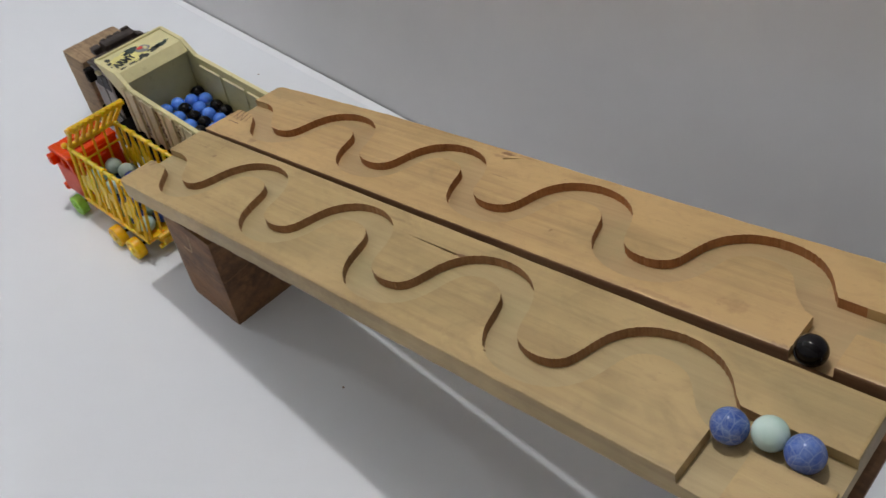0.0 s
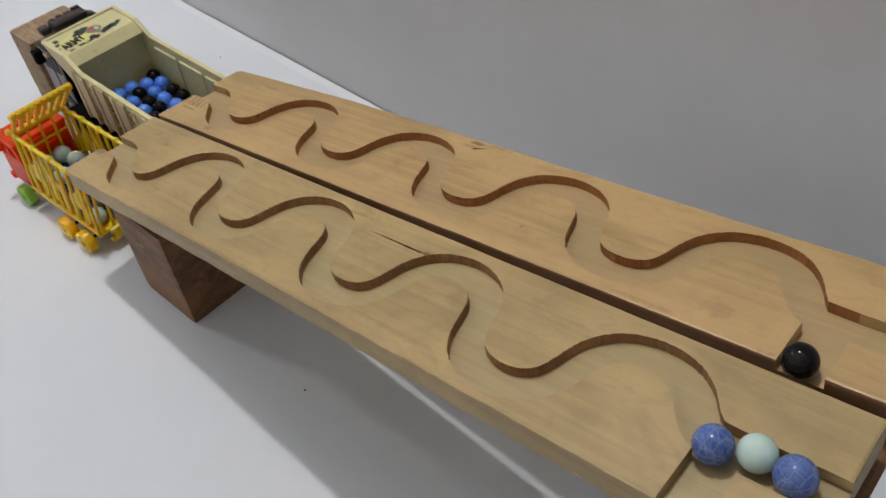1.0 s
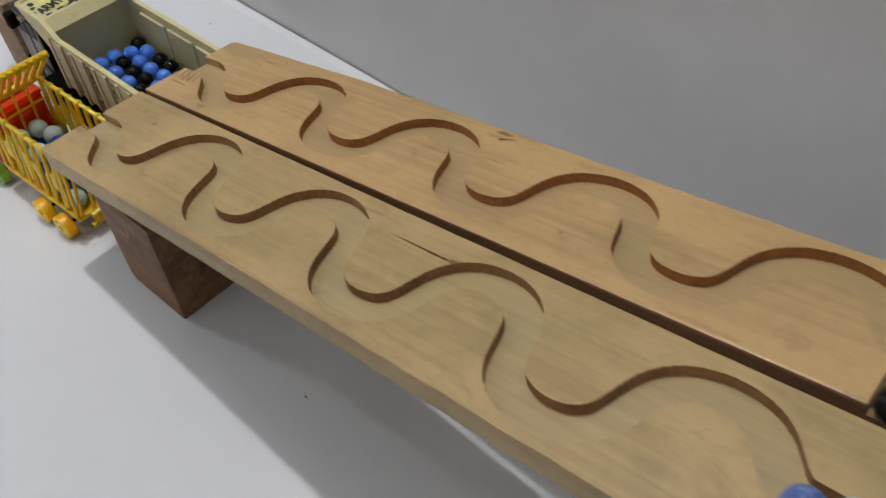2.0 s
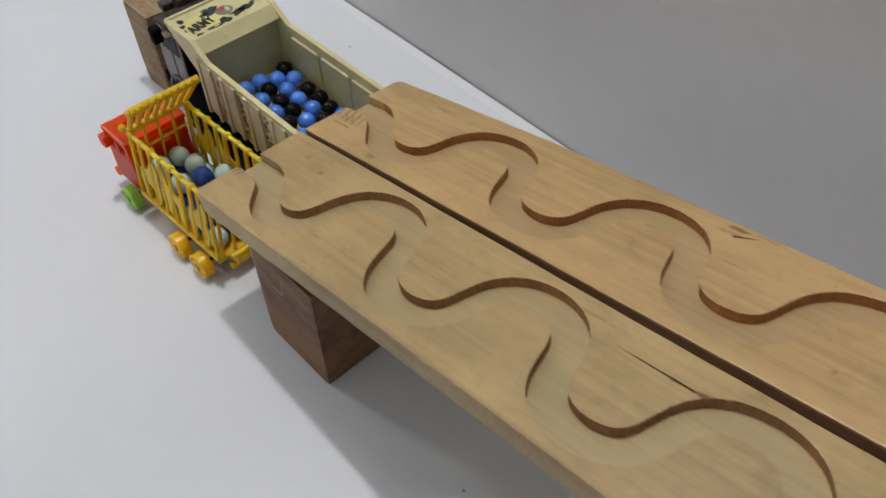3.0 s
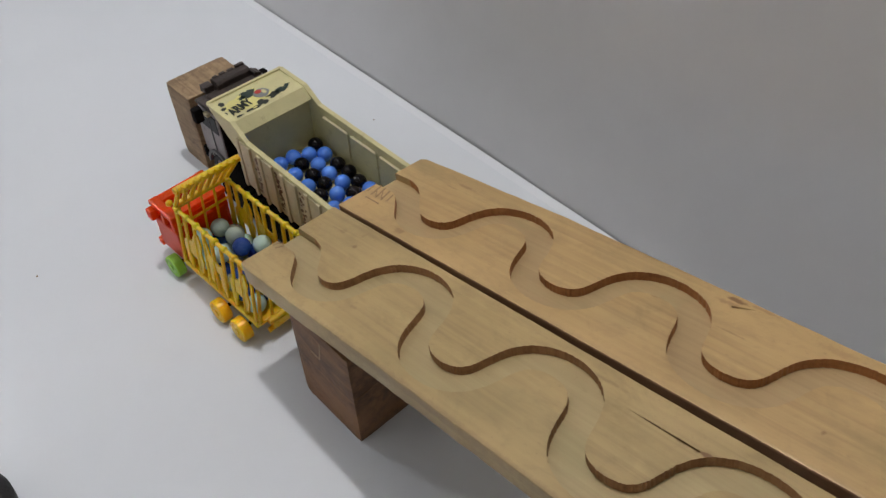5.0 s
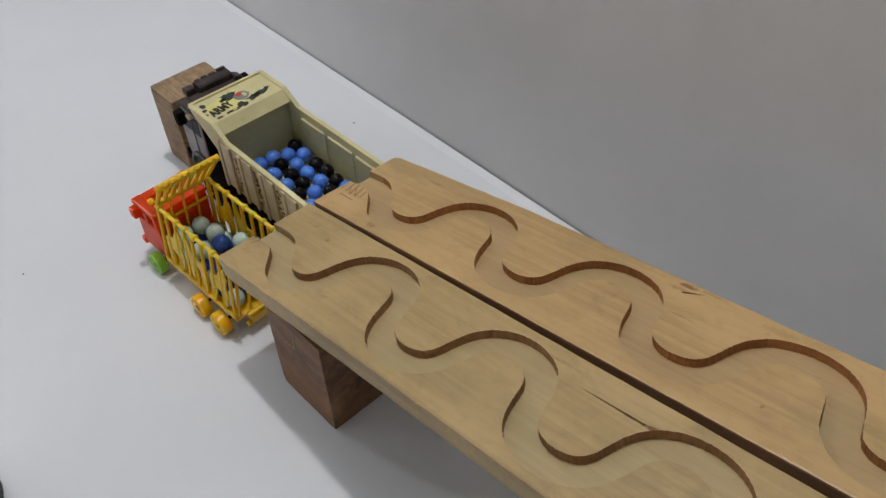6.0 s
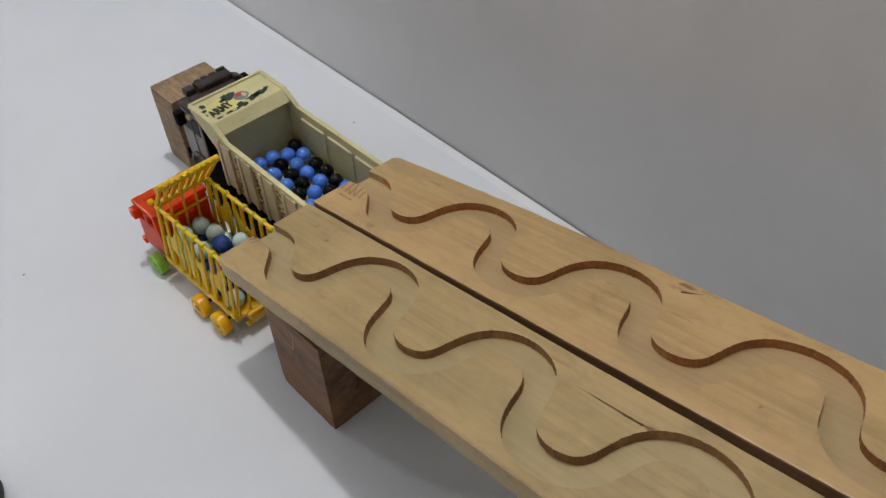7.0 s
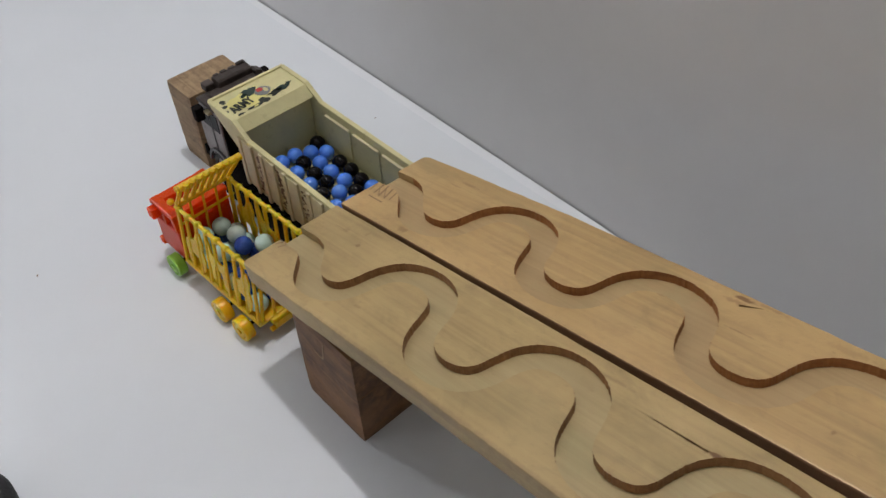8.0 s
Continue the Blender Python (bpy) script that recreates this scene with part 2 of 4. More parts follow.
CAMO_GREEN = plastic("dark_green_print", (0.02, 0.042, 0.032), 0.4)
CAMO_YELLOW = plastic("yellow_print", (0.80, 0.72, 0.27), 0.4)
PRINT_RED = plastic("red_print", (0.62, 0.06, 0.045), 0.4)
PRINT_GREY = plastic("grey_print", (0.25, 0.25, 0.24), 0.4)
BROWN_PRINT = plastic("brown_print", (0.20, 0.115, 0.058), 0.5, 0.3, (0.36, 0.26, 0.15))
M_BLUE = marble_glass("blue_opaque_marble", (0.075, 0.235, 0.84), (0.10, 0.29, 0.92), rough=0.10)
M_BLUE.node_tree.nodes["Principled BSDF"].inputs["Specular IOR Level"].default_value = 0.8
M_BLACK = marble_glass("black_marble", (0.002, 0.002, 0.003), (0.006, 0.004, 0.005))
M_BLACK.node_tree.nodes["Principled BSDF"].inputs["Specular IOR Level"].default_value = 0.25
M_MINT = marble_glass("mint_marble", (0.52, 0.72, 0.64), (0.64, 0.80, 0.73))
M_GREY = marble_glass("grey_green_marble", (0.34, 0.42, 0.37), (0.46, 0.54, 0.47))
M_COBALT = marble_glass("cobalt_marble", (0.02, 0.07, 0.36), (0.05, 0.13, 0.5), 60.0, 0.05, 0.35)
M_CRACKLE = marble_glass("crackled_blue_marble", (0.065, 0.135, 0.47), (0.12, 0.21, 0.58), 60.0, 0.12, 0.3, True)
M_CLEAR = marble_glass("clear_blue_marble", (0.62, 0.75, 0.86), (0.75, 0.85, 0.92), 40.0, 0.03, 0.85)

# ---- mesh helpers ----


def finish(bm, name, material, smooth=False):
    bmesh.ops.recalc_face_normals(bm, faces=bm.faces)
    me = bpy.data.meshes.new(name)
    bm.to_mesh(me)
    bm.free()
    for mm in material if isinstance(material, (list, tuple)) else [material]:
        me.materials.append(mm)
    if smooth:
        me.polygons.foreach_set("use_smooth", [True] * len(me.polygons))
    return me


def part(name, bm, material, parent, label="", smooth=False):
    ob = new(name, finish(bm, name, material, smooth))
    ob.parent = parent
    if label:
        tagged(ob, label)
    return ob


def thing(name, m, label, category, group="", kind=""):
    ob = new(name)
    ob.empty_display_size = 0.02
    ob.matrix_world = m
    return tagged(ob, label, category, group, kind)


def mesh_thing(name, bm, material, label, category, group="", kind="", m=None, smooth=False):
    ob = new(name, finish(bm, name, material, smooth))
    if m is not None:
        ob.matrix_world = m
    return tagged(ob, label, category, group, kind)


def box(x0, x1, y0, y1, z0, z1, bevel=0.0, segments=2, bm=None):
    """A box, with rounded edges where bevel is given, on its own or added to bm."""
    b = bmesh.new()
    r = bmesh.ops.create_cube(b, size=1.0)
    for v in r["verts"]:
        v.co = Vector(((x0 + x1) / 2 + v.co.x * (x1 - x0), (y0 + y1) / 2 + v.co.y * (y1 - y0), (z0 + z1) / 2 + v.co.z * (z1 - z0)))
    if bevel:
        bmesh.ops.bevel(b, geom=list(b.edges), offset=bevel, segments=segments, affect="EDGES", profile=0.6)
    return merge(b, bm)


def merge(b, bm):
    if bm is None:
        return b
    me = bpy.data.meshes.new("tmp")
    b.to_mesh(me)
    b.free()
    bm.from_mesh(me)
    bpy.data.meshes.remove(me)
    return bm


def rod(p0, p1, r, sides=8, bm=None, r1=None):
    p0, p1 = Vector(p0), Vector(p1)
    b = bmesh.new()
    bmesh.ops.create_cone(b, cap_ends=True, segments=sides, radius1=r, radius2=r if r1 is None else r1, depth=(p1 - p0).length)
    m = Matrix.Translation((p0 + p1) / 2) @ (p1 - p0).to_track_quat("Z", "Y").to_matrix().to_4x4()
    bmesh.ops.transform(b, matrix=m, verts=b.verts)
    return merge(b, bm)


def prism(outline, a, b_, axis="z", bevel=0.0, bm=None):
    """An outline drawn in two coordinates, drawn out along the third from a to b_."""
    b = bmesh.new()
    place = {"z": lambda p, h: (p[0], p[1], h), "x": lambda p, h: (h, p[0], p[1]), "y": lambda p, h: (p[0], h, p[1])}[axis]
    low = [b.verts.new(place(p, a)) for p in outline]
    high = [b.verts.new(place(p, b_)) for p in outline]
    b.faces.new(low), b.faces.new(high[::-1])
    n = len(outline)
    for i in range(n):
        b.faces.new((low[i], low[(i + 1) % n], high[(i + 1) % n], high[i]))
    bmesh.ops.recalc_face_normals(b, faces=b.faces)
    if bevel:
        bmesh.ops.bevel(b, geom=list(b.edges), offset=bevel, segments=2, affect="EDGES", profile=0.6)
    return merge(b, bm)


def lathe(profile, axis_point, sides=24, axis="x", bm=None):
    """A profile of (distance along the axis, radius) turned about an axis through axis_point."""
    b = bmesh.new()
    rings = []
    for d, r in profile:
        ring = []
        for k in range(sides):
            c, s = math.cos(k * math.tau / sides) * r, math.sin(k * math.tau / sides) * r
            ring.append(b.verts.new({"x": (d, c, s), "z": (c, s, d)}[axis]))
        rings.append(ring)
    for a, c in zip(rings, rings[1:]):
        for k in range(sides):
            b.faces.new((a[k], a[(k + 1) % sides], c[(k + 1) % sides], c[k]))
    if profile[0] != profile[-1]:
        b.faces.new(rings[0][::-1]), b.faces.new(rings[-1])
    else:
        bmesh.ops.remove_doubles(b, verts=b.verts, dist=1e-7)
    bmesh.ops.translate(b, verts=b.verts, vec=axis_point)
    return merge(b, bm)


def blob(cx, cy, rx, ry, seed, points=14, rough=0.35):
    """An uneven closed outline."""
    rng = random.Random(seed)
    return [(cx + rx * (1 + rng.uniform(-rough, rough)) * math.cos(k * math.tau / points),
             cy + ry * (1 + rng.uniform(-rough, rough)) * math.sin(k * math.tau / points)) for k in range(points)]


def evaluated(ob):
    deps = bpy.context.evaluated_depsgraph_get()
    return bpy.data.meshes.new_from_object(ob.evaluated_get(deps))


# ---- the room ----
BACK = 0.30


def slab(name, x0, x1, y0, y1, z0, z1, material, label):
    return mesh_thing(name, box(x0, x1, y0, y1, z0, z1), material, label, name.split("_")[0], kind="structure")


# the wall behind the table runs very slightly askew to the boards
EDGE = lambda y: 0.2150 + 0.0205 * y
mesh_thing("wall_east", prism([(EDGE(-3.4) + 0.0013, -3.4), (0.42, -3.4), (0.42, 2.6), (EDGE(2.6) + 0.0013, 2.6)], -0.752, 1.902), WALL_PAINT,
           "plain grey-white painted wall behind the table", "wall", kind="structure")
slab("wall_west", -1.5, -1.4, -3.4, 2.6, -0.75, 1.9, ROOM_PAINT, "plain white painted wall across the room")
slab("wall_north", -1.4, BACK, 2.5, 2.6, -0.75, 1.9, ROOM_PAINT, "plain white painted end wall of the room")
slab("wall_south", -1.4, BACK, -3.4, -3.3, -0.75, 1.9, ROOM_PAINT, "plain white painted wall behind the viewer")
slab("floor", -1.5, BACK + 0.1, -3.4, 2.6, -0.85, -0.752, FLOOR_PAINT, "plain grey floor under the table")
slab("ceiling", -1.5, BACK + 0.1, -3.4, 2.6, 1.902, 2.0, ROOM_PAINT, "plain white ceiling")


def white_table():
    """Gloss white table with a rounded edge strip along the wall."""
    t = thing("table", pose(0, 0, 0), "glossy white laminate table standing against the wall", "table")
    # the back edge runs very slightly askew to the boards
    outline = [(-0.95, -1.1), (EDGE(-1.1) - 0.0112, -1.1), (EDGE(0.95) - 0.0112, 0.95), (-0.95, 0.95)]
    part("tabletop", prism(outline, -0.036, 0.0), LAMINATE, t)
    # glossy rounded edge strip along the wall
    b = bmesh.new()
    profile = [(0.0, -0.0003), (0.0, 0.0), (0.0006, 0.0002), (0.0100, 0.0002), (0.0107, -0.0001), (0.0110, -0.0009), (0.0110, -0.034), (0.0001, -0.034)]
    ends = []
    for y in (-1.1, 0.95):
        ends.append([b.verts.new((EDGE(y) - 0.0112 + dx, y, z)) for dx, z in profile])
    n = len(profile)
    for i in range(n):
        b.faces.new((ends[0][i], ends[0][(i + 1) % n], ends[1][(i + 1) % n], ends[1][i]))
    b.faces.new(ends[0]), b.faces.new(ends[1][::-1])
    part("edge_strip", b, EDGE_WHITE, t, "bright white rounded edge strip")
    for x in (-0.88, 0.13):
        for y in (-1.02, 0.87):
            part("leg", box(x - 0.022, x + 0.022, y - 0.022, y + 0.022, -0.752, -0.036, 0.004), LAMINATE, t)
    return t


white_table()

# ---- the two marble-run boards ----
SLOPE, CROSS, END_TOP = 11.4, 0.68, 0.1058
BOARD = pose(0, 0, END_TOP, -SLOPE, CROSS, 0)  # local Y runs down the slope to the outlet, Z off the top face
THICK, DEPTH, HALF = 0.0165, 0.0064, 0.0093
PERIOD = 0.1176


def meander(mid, swing, peak, top, outlet, inlet, start, late=0.0, lean=0.0):
    """Centre line of a routed channel, from the upper end of the board to its outlet."""
    pts = []

    def phase(s):
        # the last bend before the outlet is cut a little wide, and the line leans towards the upper end
        y = peak + PERIOD * (s - math.pi / 2) / math.tau - 0.0060 * math.sin(2 * s)
        if s > math.pi / 2:
            y += late * max(0.0, math.sin(s - math.pi / 2))
        return mid + swing * math.sin(s) + lean * min(0.0, y - peak), y

    s0, s1 = math.pi / 2 - 3 * math.tau - 0.8, math.pi / 2 + math.pi + 0.1
    first, last = phase(s0), phase(s1)
    # straight lead-in from the upper end, then a smooth bend into the first turn
    lead = [Vector((inlet, start)), Vector((inlet, first[1] - 0.034)), Vector((inlet + 0.001, first[1] - 0.020))]
    nxt = Vector(phase(s0 + 0.1))
    a, c = lead[-1], Vector(first)
    d0, d1 = Vector((0, 1)), (nxt - c).normalized()
    k = (c - a).length * 0.95
    pts += lead[:2]
    for i in range(12):
        u = i / 12
        h = (2 * u**3 - 3 * u**2 + 1, u**3 - 2 * u**2 + u, -2 * u**3 + 3 * u**2, u**3 - u**2)
        pts.append(a * h[0] + d0 * k * h[1] + c * h[2] + d1 * k * h[3])
    n = 620
    for i in range(n + 1):
        pts.append(Vector(phase(s0 + (s1 - s0) * i / n)))
    # out of the last turn into the straight outlet
    a, c = Vector(last), Vector((outlet, -0.021))
    d0, d1 = (a - Vector(phase(s1 - 0.05))).normalized(), Vector((0, 1))
    k = (c - a).length * 1.1
    for i in range(1, 17):
        u = i / 16
        h = (2 * u**3 - 3 * u**2 + 1, u**3 - 2 * u**2 + u, -2 * u**3 + 3 * u**2, u**3 - u**2)
        pts.append(a * h[0] + d0 * k * h[1] + c * h[2] + d1 * k * h[3])
    pts.append(Vector((outlet, top)))
    return pts


def channel_cutter(pts, half, depth):
    b = bmesh.new()
    rows = []
    for i, p in enumerate(pts):
        d = (pts[min(i + 1, len(pts) - 1)] - pts[max(i - 1, 0)]).normalized()
        n = Vector((-d.y, d.x))
        # the cutter left fine upright marks on the walls
        mark = pts[0].x * 100
        tooth = 0.00024 * math.sin(i * 2.1) * (0.6 + 0.4 * math.sin(i * 0.37)) + 0.0003 * noise.noise(Vector((i * 0.31, mark, 0.0)))
        l, r = p + n * (half + tooth), p - n * (half + tooth)
        rows.append([b.verts.new((q.x, q.y, z)) for q, z in ((l, -depth), (r, -depth), (r, 0.006), (l, 0.006))])
    for a, c in zip(rows, rows[1:]):
        for k in range(4):
            b.faces.new((a[k], a[(k + 1) % 4], c[(k + 1) % 4], c[k]))
    b.faces.new(rows[0]), b.faces.new(rows[-1][::-1])
    return b


def grooved_board(outline, channels, slots, cracks, material, floor_m, wall_m, label):
    # long sides are slightly uneven by hand
    uneven = []
    for (ax, ay), (cx, cy) in zip(outline, outline[1:] + outline[:1]):
        steps = max(1, int(math.hypot(cx - ax, cy - ay) / 0.011))
        for k in range(steps):
            u = k / steps
            x, y = ax + (cx - ax) * u, ay + (cy - ay) * u
            k2 = 0.0005 if abs(x) > 0.05 else 0.00025
            uneven.append((x + k2 * noise.noise(Vector((x * 30, y * 90, 0.3))) + k2 * 0.6 * noise.noise(Vector((x * 30, y * 260, 1.3))), y))
    b = prism(uneven, -THICK, 0.0, "z", 0.0015)
    # the inner side of the board is planed out of square, so the joint closes towards the bottom
    for v in b.verts:
        if -0.008 < v.co.x < 0.0 and v.co.z < -0.012:
            v.co.x += 0.0003
    ob = new("marble_run_board", finish(b, "marble_run_board", [material, floor_m, wall_m, CRACK]))
    cutters = [channel_cutter(c, HALF, DEPTH) for c in channels]
    cutters += [box(*s, -DEPTH + 0.00005, 0.006) for s in slots]
    for x0, y0, x1, y1, w in cracks:
        d = (Vector((x1, y1)) - Vector((x0, y0))).normalized()
        n = Vector((-d.y, d.x)) * w
        m = Vector(((x0 + x1) / 2, (y0 + y1) / 2))
        cutters.append(prism([(x0, y0), (m.x - n.x, m.y - n.y), (x1 - n.x * 1.5, y1 - n.y * 1.5), (x1 + n.x * 1.5, y1 + n.y * 1.5), (m.x + n.x, m.y + n.y)], -0.0014, 0.004))
    obs = []
    for c in cutters:
        co = new("cutter", finish(c, "cutter", material))
        obs.append(co)
        mod = ob.modifiers.new("cut", "BOOLEAN")
        mod.operation, mod.solver, mod.object = "DIFFERENCE", "MANIFOLD", co
    me = evaluated(ob)
    ob.modifiers.clear()
    ob.data = me
    for co in obs:
        bpy.data.objects.remove(co)
    me.materials.clear()
    for mm in (material, floor_m, wall_m, CRACK, BROWN_EDGE):
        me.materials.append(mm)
    lo_x, hi_x = min(p[0] for p in outline), max(p[0] for p in outline)
    for p in me.polygons:
        c = p.center
        inside = c.z > -DEPTH - 0.0005
        p.material_index = 0
        if inside and p.normal.z > 0.7 and c.z < -DEPTH + 0.0006:
            p.material_index = 1
        elif inside and p.normal.z > 0.7 and -0.002 < c.z < -0.0012:
            p.material_index = 3
        elif inside and abs(p.normal.z) < 0.3 and c.z < -0.0025 and lo_x + 0.002 < c.x < hi_x - 0.002 and -0.566 < c.y < -0.003:
            p.material_index = 2
        # the far board's inner side, along the joint, is a darker brown
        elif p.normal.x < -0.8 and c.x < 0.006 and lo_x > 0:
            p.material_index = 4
    ob.matrix_world = BOARD
    return tagged(ob, label, "marble run", "marble run boards")


UPPER = -0.5685
near_line = meander(-0.0425, 0.0252, -0.1235, 0.004, -0.0438, -0.0485, UPPER - 0.004, 0.003, 0.0110)
far_line = meander(0.0440, 0.0235, -0.1300, 0.004, 0.0470, 0.0372, UPPER - 0.006)
near_board = grooved_board([(-0.0008, 0.0), (-0.0838, -0.0005), (-0.0850, -0.004), (-0.0856, -0.03), (-0.0852, -0.1), (-0.0850, -0.2), (-0.0854, -0.4), (-0.0860, UPPER), (-0.0042, UPPER), (-0.0026, -0.28)],
                           [near_line], [(-0.096, -0.0485, -0.5325, -0.5125)],
                           [(-0.0206, -0.283, -0.0207, -0.3265, 0.00045)],
                           PINE_GREY, ROUTED_GREY, BURNT_DULL, "sloping tan wooden board with a winding channel above the yellow truck")
far_board = grooved_board([(0.0022, -0.0005), (0.0820, -0.005), (0.0846, -0.010), (0.0862, -0.05), (0.0880, -0.15), (0.0868, -0.25), (0.0852, -0.33), (0.0835, -0.42), (0.0825, UPPER - 0.002), (0.0030, UPPER - 0.002), (0.0025, -0.3)],
                          [far_line], [(-0.004, 0.0372, -0.5405, -0.5195)],
                          [(0.0815, -0.2960, 0.0757, -0.2830, 0.0006)],
                          PINE, ROUTED, BURNT, "sloping tan wooden board with a winding channel above the dump truck")


def scribbles(board, strokes):
    """Unreadable brown pencil strokes on a board's end, as plain bars."""
    for x0, y0, x1, y1, w in strokes:
        d = (Vector((x1, y1)) - Vector((x0, y0))).normalized()
        n = Vector((-d.y, d.x)) * w
        part("pencil_mark", prism([(x0 - n.x, y0 - n.y), (x1 - n.x, y1 - n.y), (x1 + n.x, y1 + n.y), (x0 + n.x, y0 + n.y)], 0.00002, 0.00014), BROWN_MARK, board)


scribbles(far_board, [(0.0268, -0.0057, 0.0348, -0.0042, 0.0005), (0.0259, -0.0119, 0.0388, -0.0093, 0.0007), (0.0252, -0.0181, 0.0383, -0.0145, 0.0007), (0.0254, -0.0243, 0.0372, -0.0207, 0.0007),
                      (0.0267, -0.0291, 0.0356, -0.0269, 0.0005), (0.0215, -0.0106, 0.0212, -0.0267, 0.0005), (0.0252, -0.0181, 0.0330, -0.0101, 0.0004), (0.0254, -0.0243, 0.0340, -0.0160, 0.0004)])
scribbles(near_board, [(-0.0580, -0.0030, -0.0520, -0.0060, 0.0005), (-0.0520, -0.0060, -0.0535, -0.0105, 0.0004), (-0.0590, -0.0075, -0.0535, -0.0105, 0.0005)])

# ---- timber under and beyond the boards ----


def timber_block(x0, x1, y0, y1, z1, material, label, seed):
    """A sawn offcut with slightly uneven corners."""
    b = box(x0, x1, y0, y1, 0.0, z1)
    bmesh.ops.subdivide_edges(b, edges=b.edges, cuts=11, use_grid_fill=True)
    mid = Vector(((x0 + x1) / 2, (y0 + y1) / 2, z1 / 2))
    half = Vector(((x1 - x0) / 2, (y1 - y0) / 2, z1 / 2))
    for v in b.verts:
        d = v.co - mid
        near = sum(abs(abs(d[i]) - half[i]) < 1e-5 for i in range(3))
        wob = noise.noise(v.co * 70 + Vector((seed, 0, 0))) * 0.5 + noise.noise(v.co * 260 + Vector((0, seed, 0))) * 0.5
        pull = (0.0008 if near == 1 else 0.0022 if near == 2 else 0.0034) * (0.45 + 0.55 * abs(wob)) if near > 1 else 0.0007 * wob
        if near > 1:
            for i in range(3):
                if abs(abs(d[i]) - half[i]) < 1e-5 and not (i == 2 and d[i] < 0):
                    v.co[i] -= math.copysign(pull * 0.6, d[i])
        elif not abs(d.z + half.z) < 1e-5 and not abs(d.z - half.z) < 1e-5:
            v.co -= d.normalized() * abs(pull)
    return mesh_thing("wooden_block", b, material, label, "wooden block", "timber blocks")


SCRATCHES = ((-0.0840, 0.0880, -0.0800, 0.0680), (-0.0800, 0.0680, -0.0700, 0.0685))
riser = timber_block(-0.0812, 0.078, -0.1145, -0.0485, 0.0976, OFFCUT, "dark brown old timber block propping up the boards", 3)
for z, x0, x1 in ((0.052, -0.079, -0.046), (0.050, -0.046, -0.020)):
    part("drying_crack", prism([(x0, z), ((x0 + x1) / 2, z + 0.0018), (x1, z + 0.004), (x1, z + 0.0046), ((x0 + x1) / 2, z + 0.0030), (x0, z + 0.0008)], -0.1148, -0.1138, "y"), CRACK, riser)
for y0, z0, y1, z1 in SCRATCHES:
    n = Vector((z1 - z0, y0 - y1)).normalized() * 0.0005
    part("scratch", prism([(y0 - n.x, z0 - n.y), (y1 - n.x, z1 - n.y), (y1 + n.x, z1 + n.y), (y0 + n.x, z0 + n.y)], -0.0815, -0.0790, "x"), SCRAPED, riser, "pale scratch")
timber_block(-0.062, 0.062, -0.566, -0.524, 0.1932, OFFCUT, "brown timber block propping the raised end of the boards", 5)
timber_block(0.004, 0.067, 0.2295, 0.2715, 0.0835, OFFCUT_PALE, "rough sawn timber block standing against the dump truck's front", 8)

# ---- the dump truck ----
BX0, BX1, BY0, BY1 = 0.0006, 0.0785, 0.0035, 0.1335
RIM, BED_FLOOR, ROOF = 0.0945, 0.047, 0.1065


def tyre_wheel(parent, x, y, z, r, w, name="wheel"):
    hub = part(name, lathe([(-w * 0.30, 0.0), (-w * 0.30, r * 0.25), (-w * 0.42, r * 0.32), (-w * 0.42, r * 0.58), (w * 0.42, r * 0.58), (w * 0.42, r * 0.3), (w * 0.3, 0.0)], (x, y, z), 20), CAB_GREY, parent, smooth=False)
    b = lathe([(-w / 2, r * 0.58), (-w / 2, r * 0.88), (-w * 0.38, r * 0.97), (w * 0.38, r * 0.97), (w / 2, r * 0.88), (w / 2, r * 0.58), (-w / 2, r * 0.58)], (x, y, z), 28)
    for k in range(18):
        a = k * math.tau / 18
        lug = box(-w * 0.48, w * 0.48, -r * 0.07, r * 0.07, r * 0.93, r * 1.03)
        bmesh.ops.transform(lug, matrix=Matrix.Translation((x, y, z)) @ Matrix.Rotation(a, 4, "X"), verts=lug.verts)
        merge(lug, b)
    part("tyre", b, RUBBER, hub)
    return hub


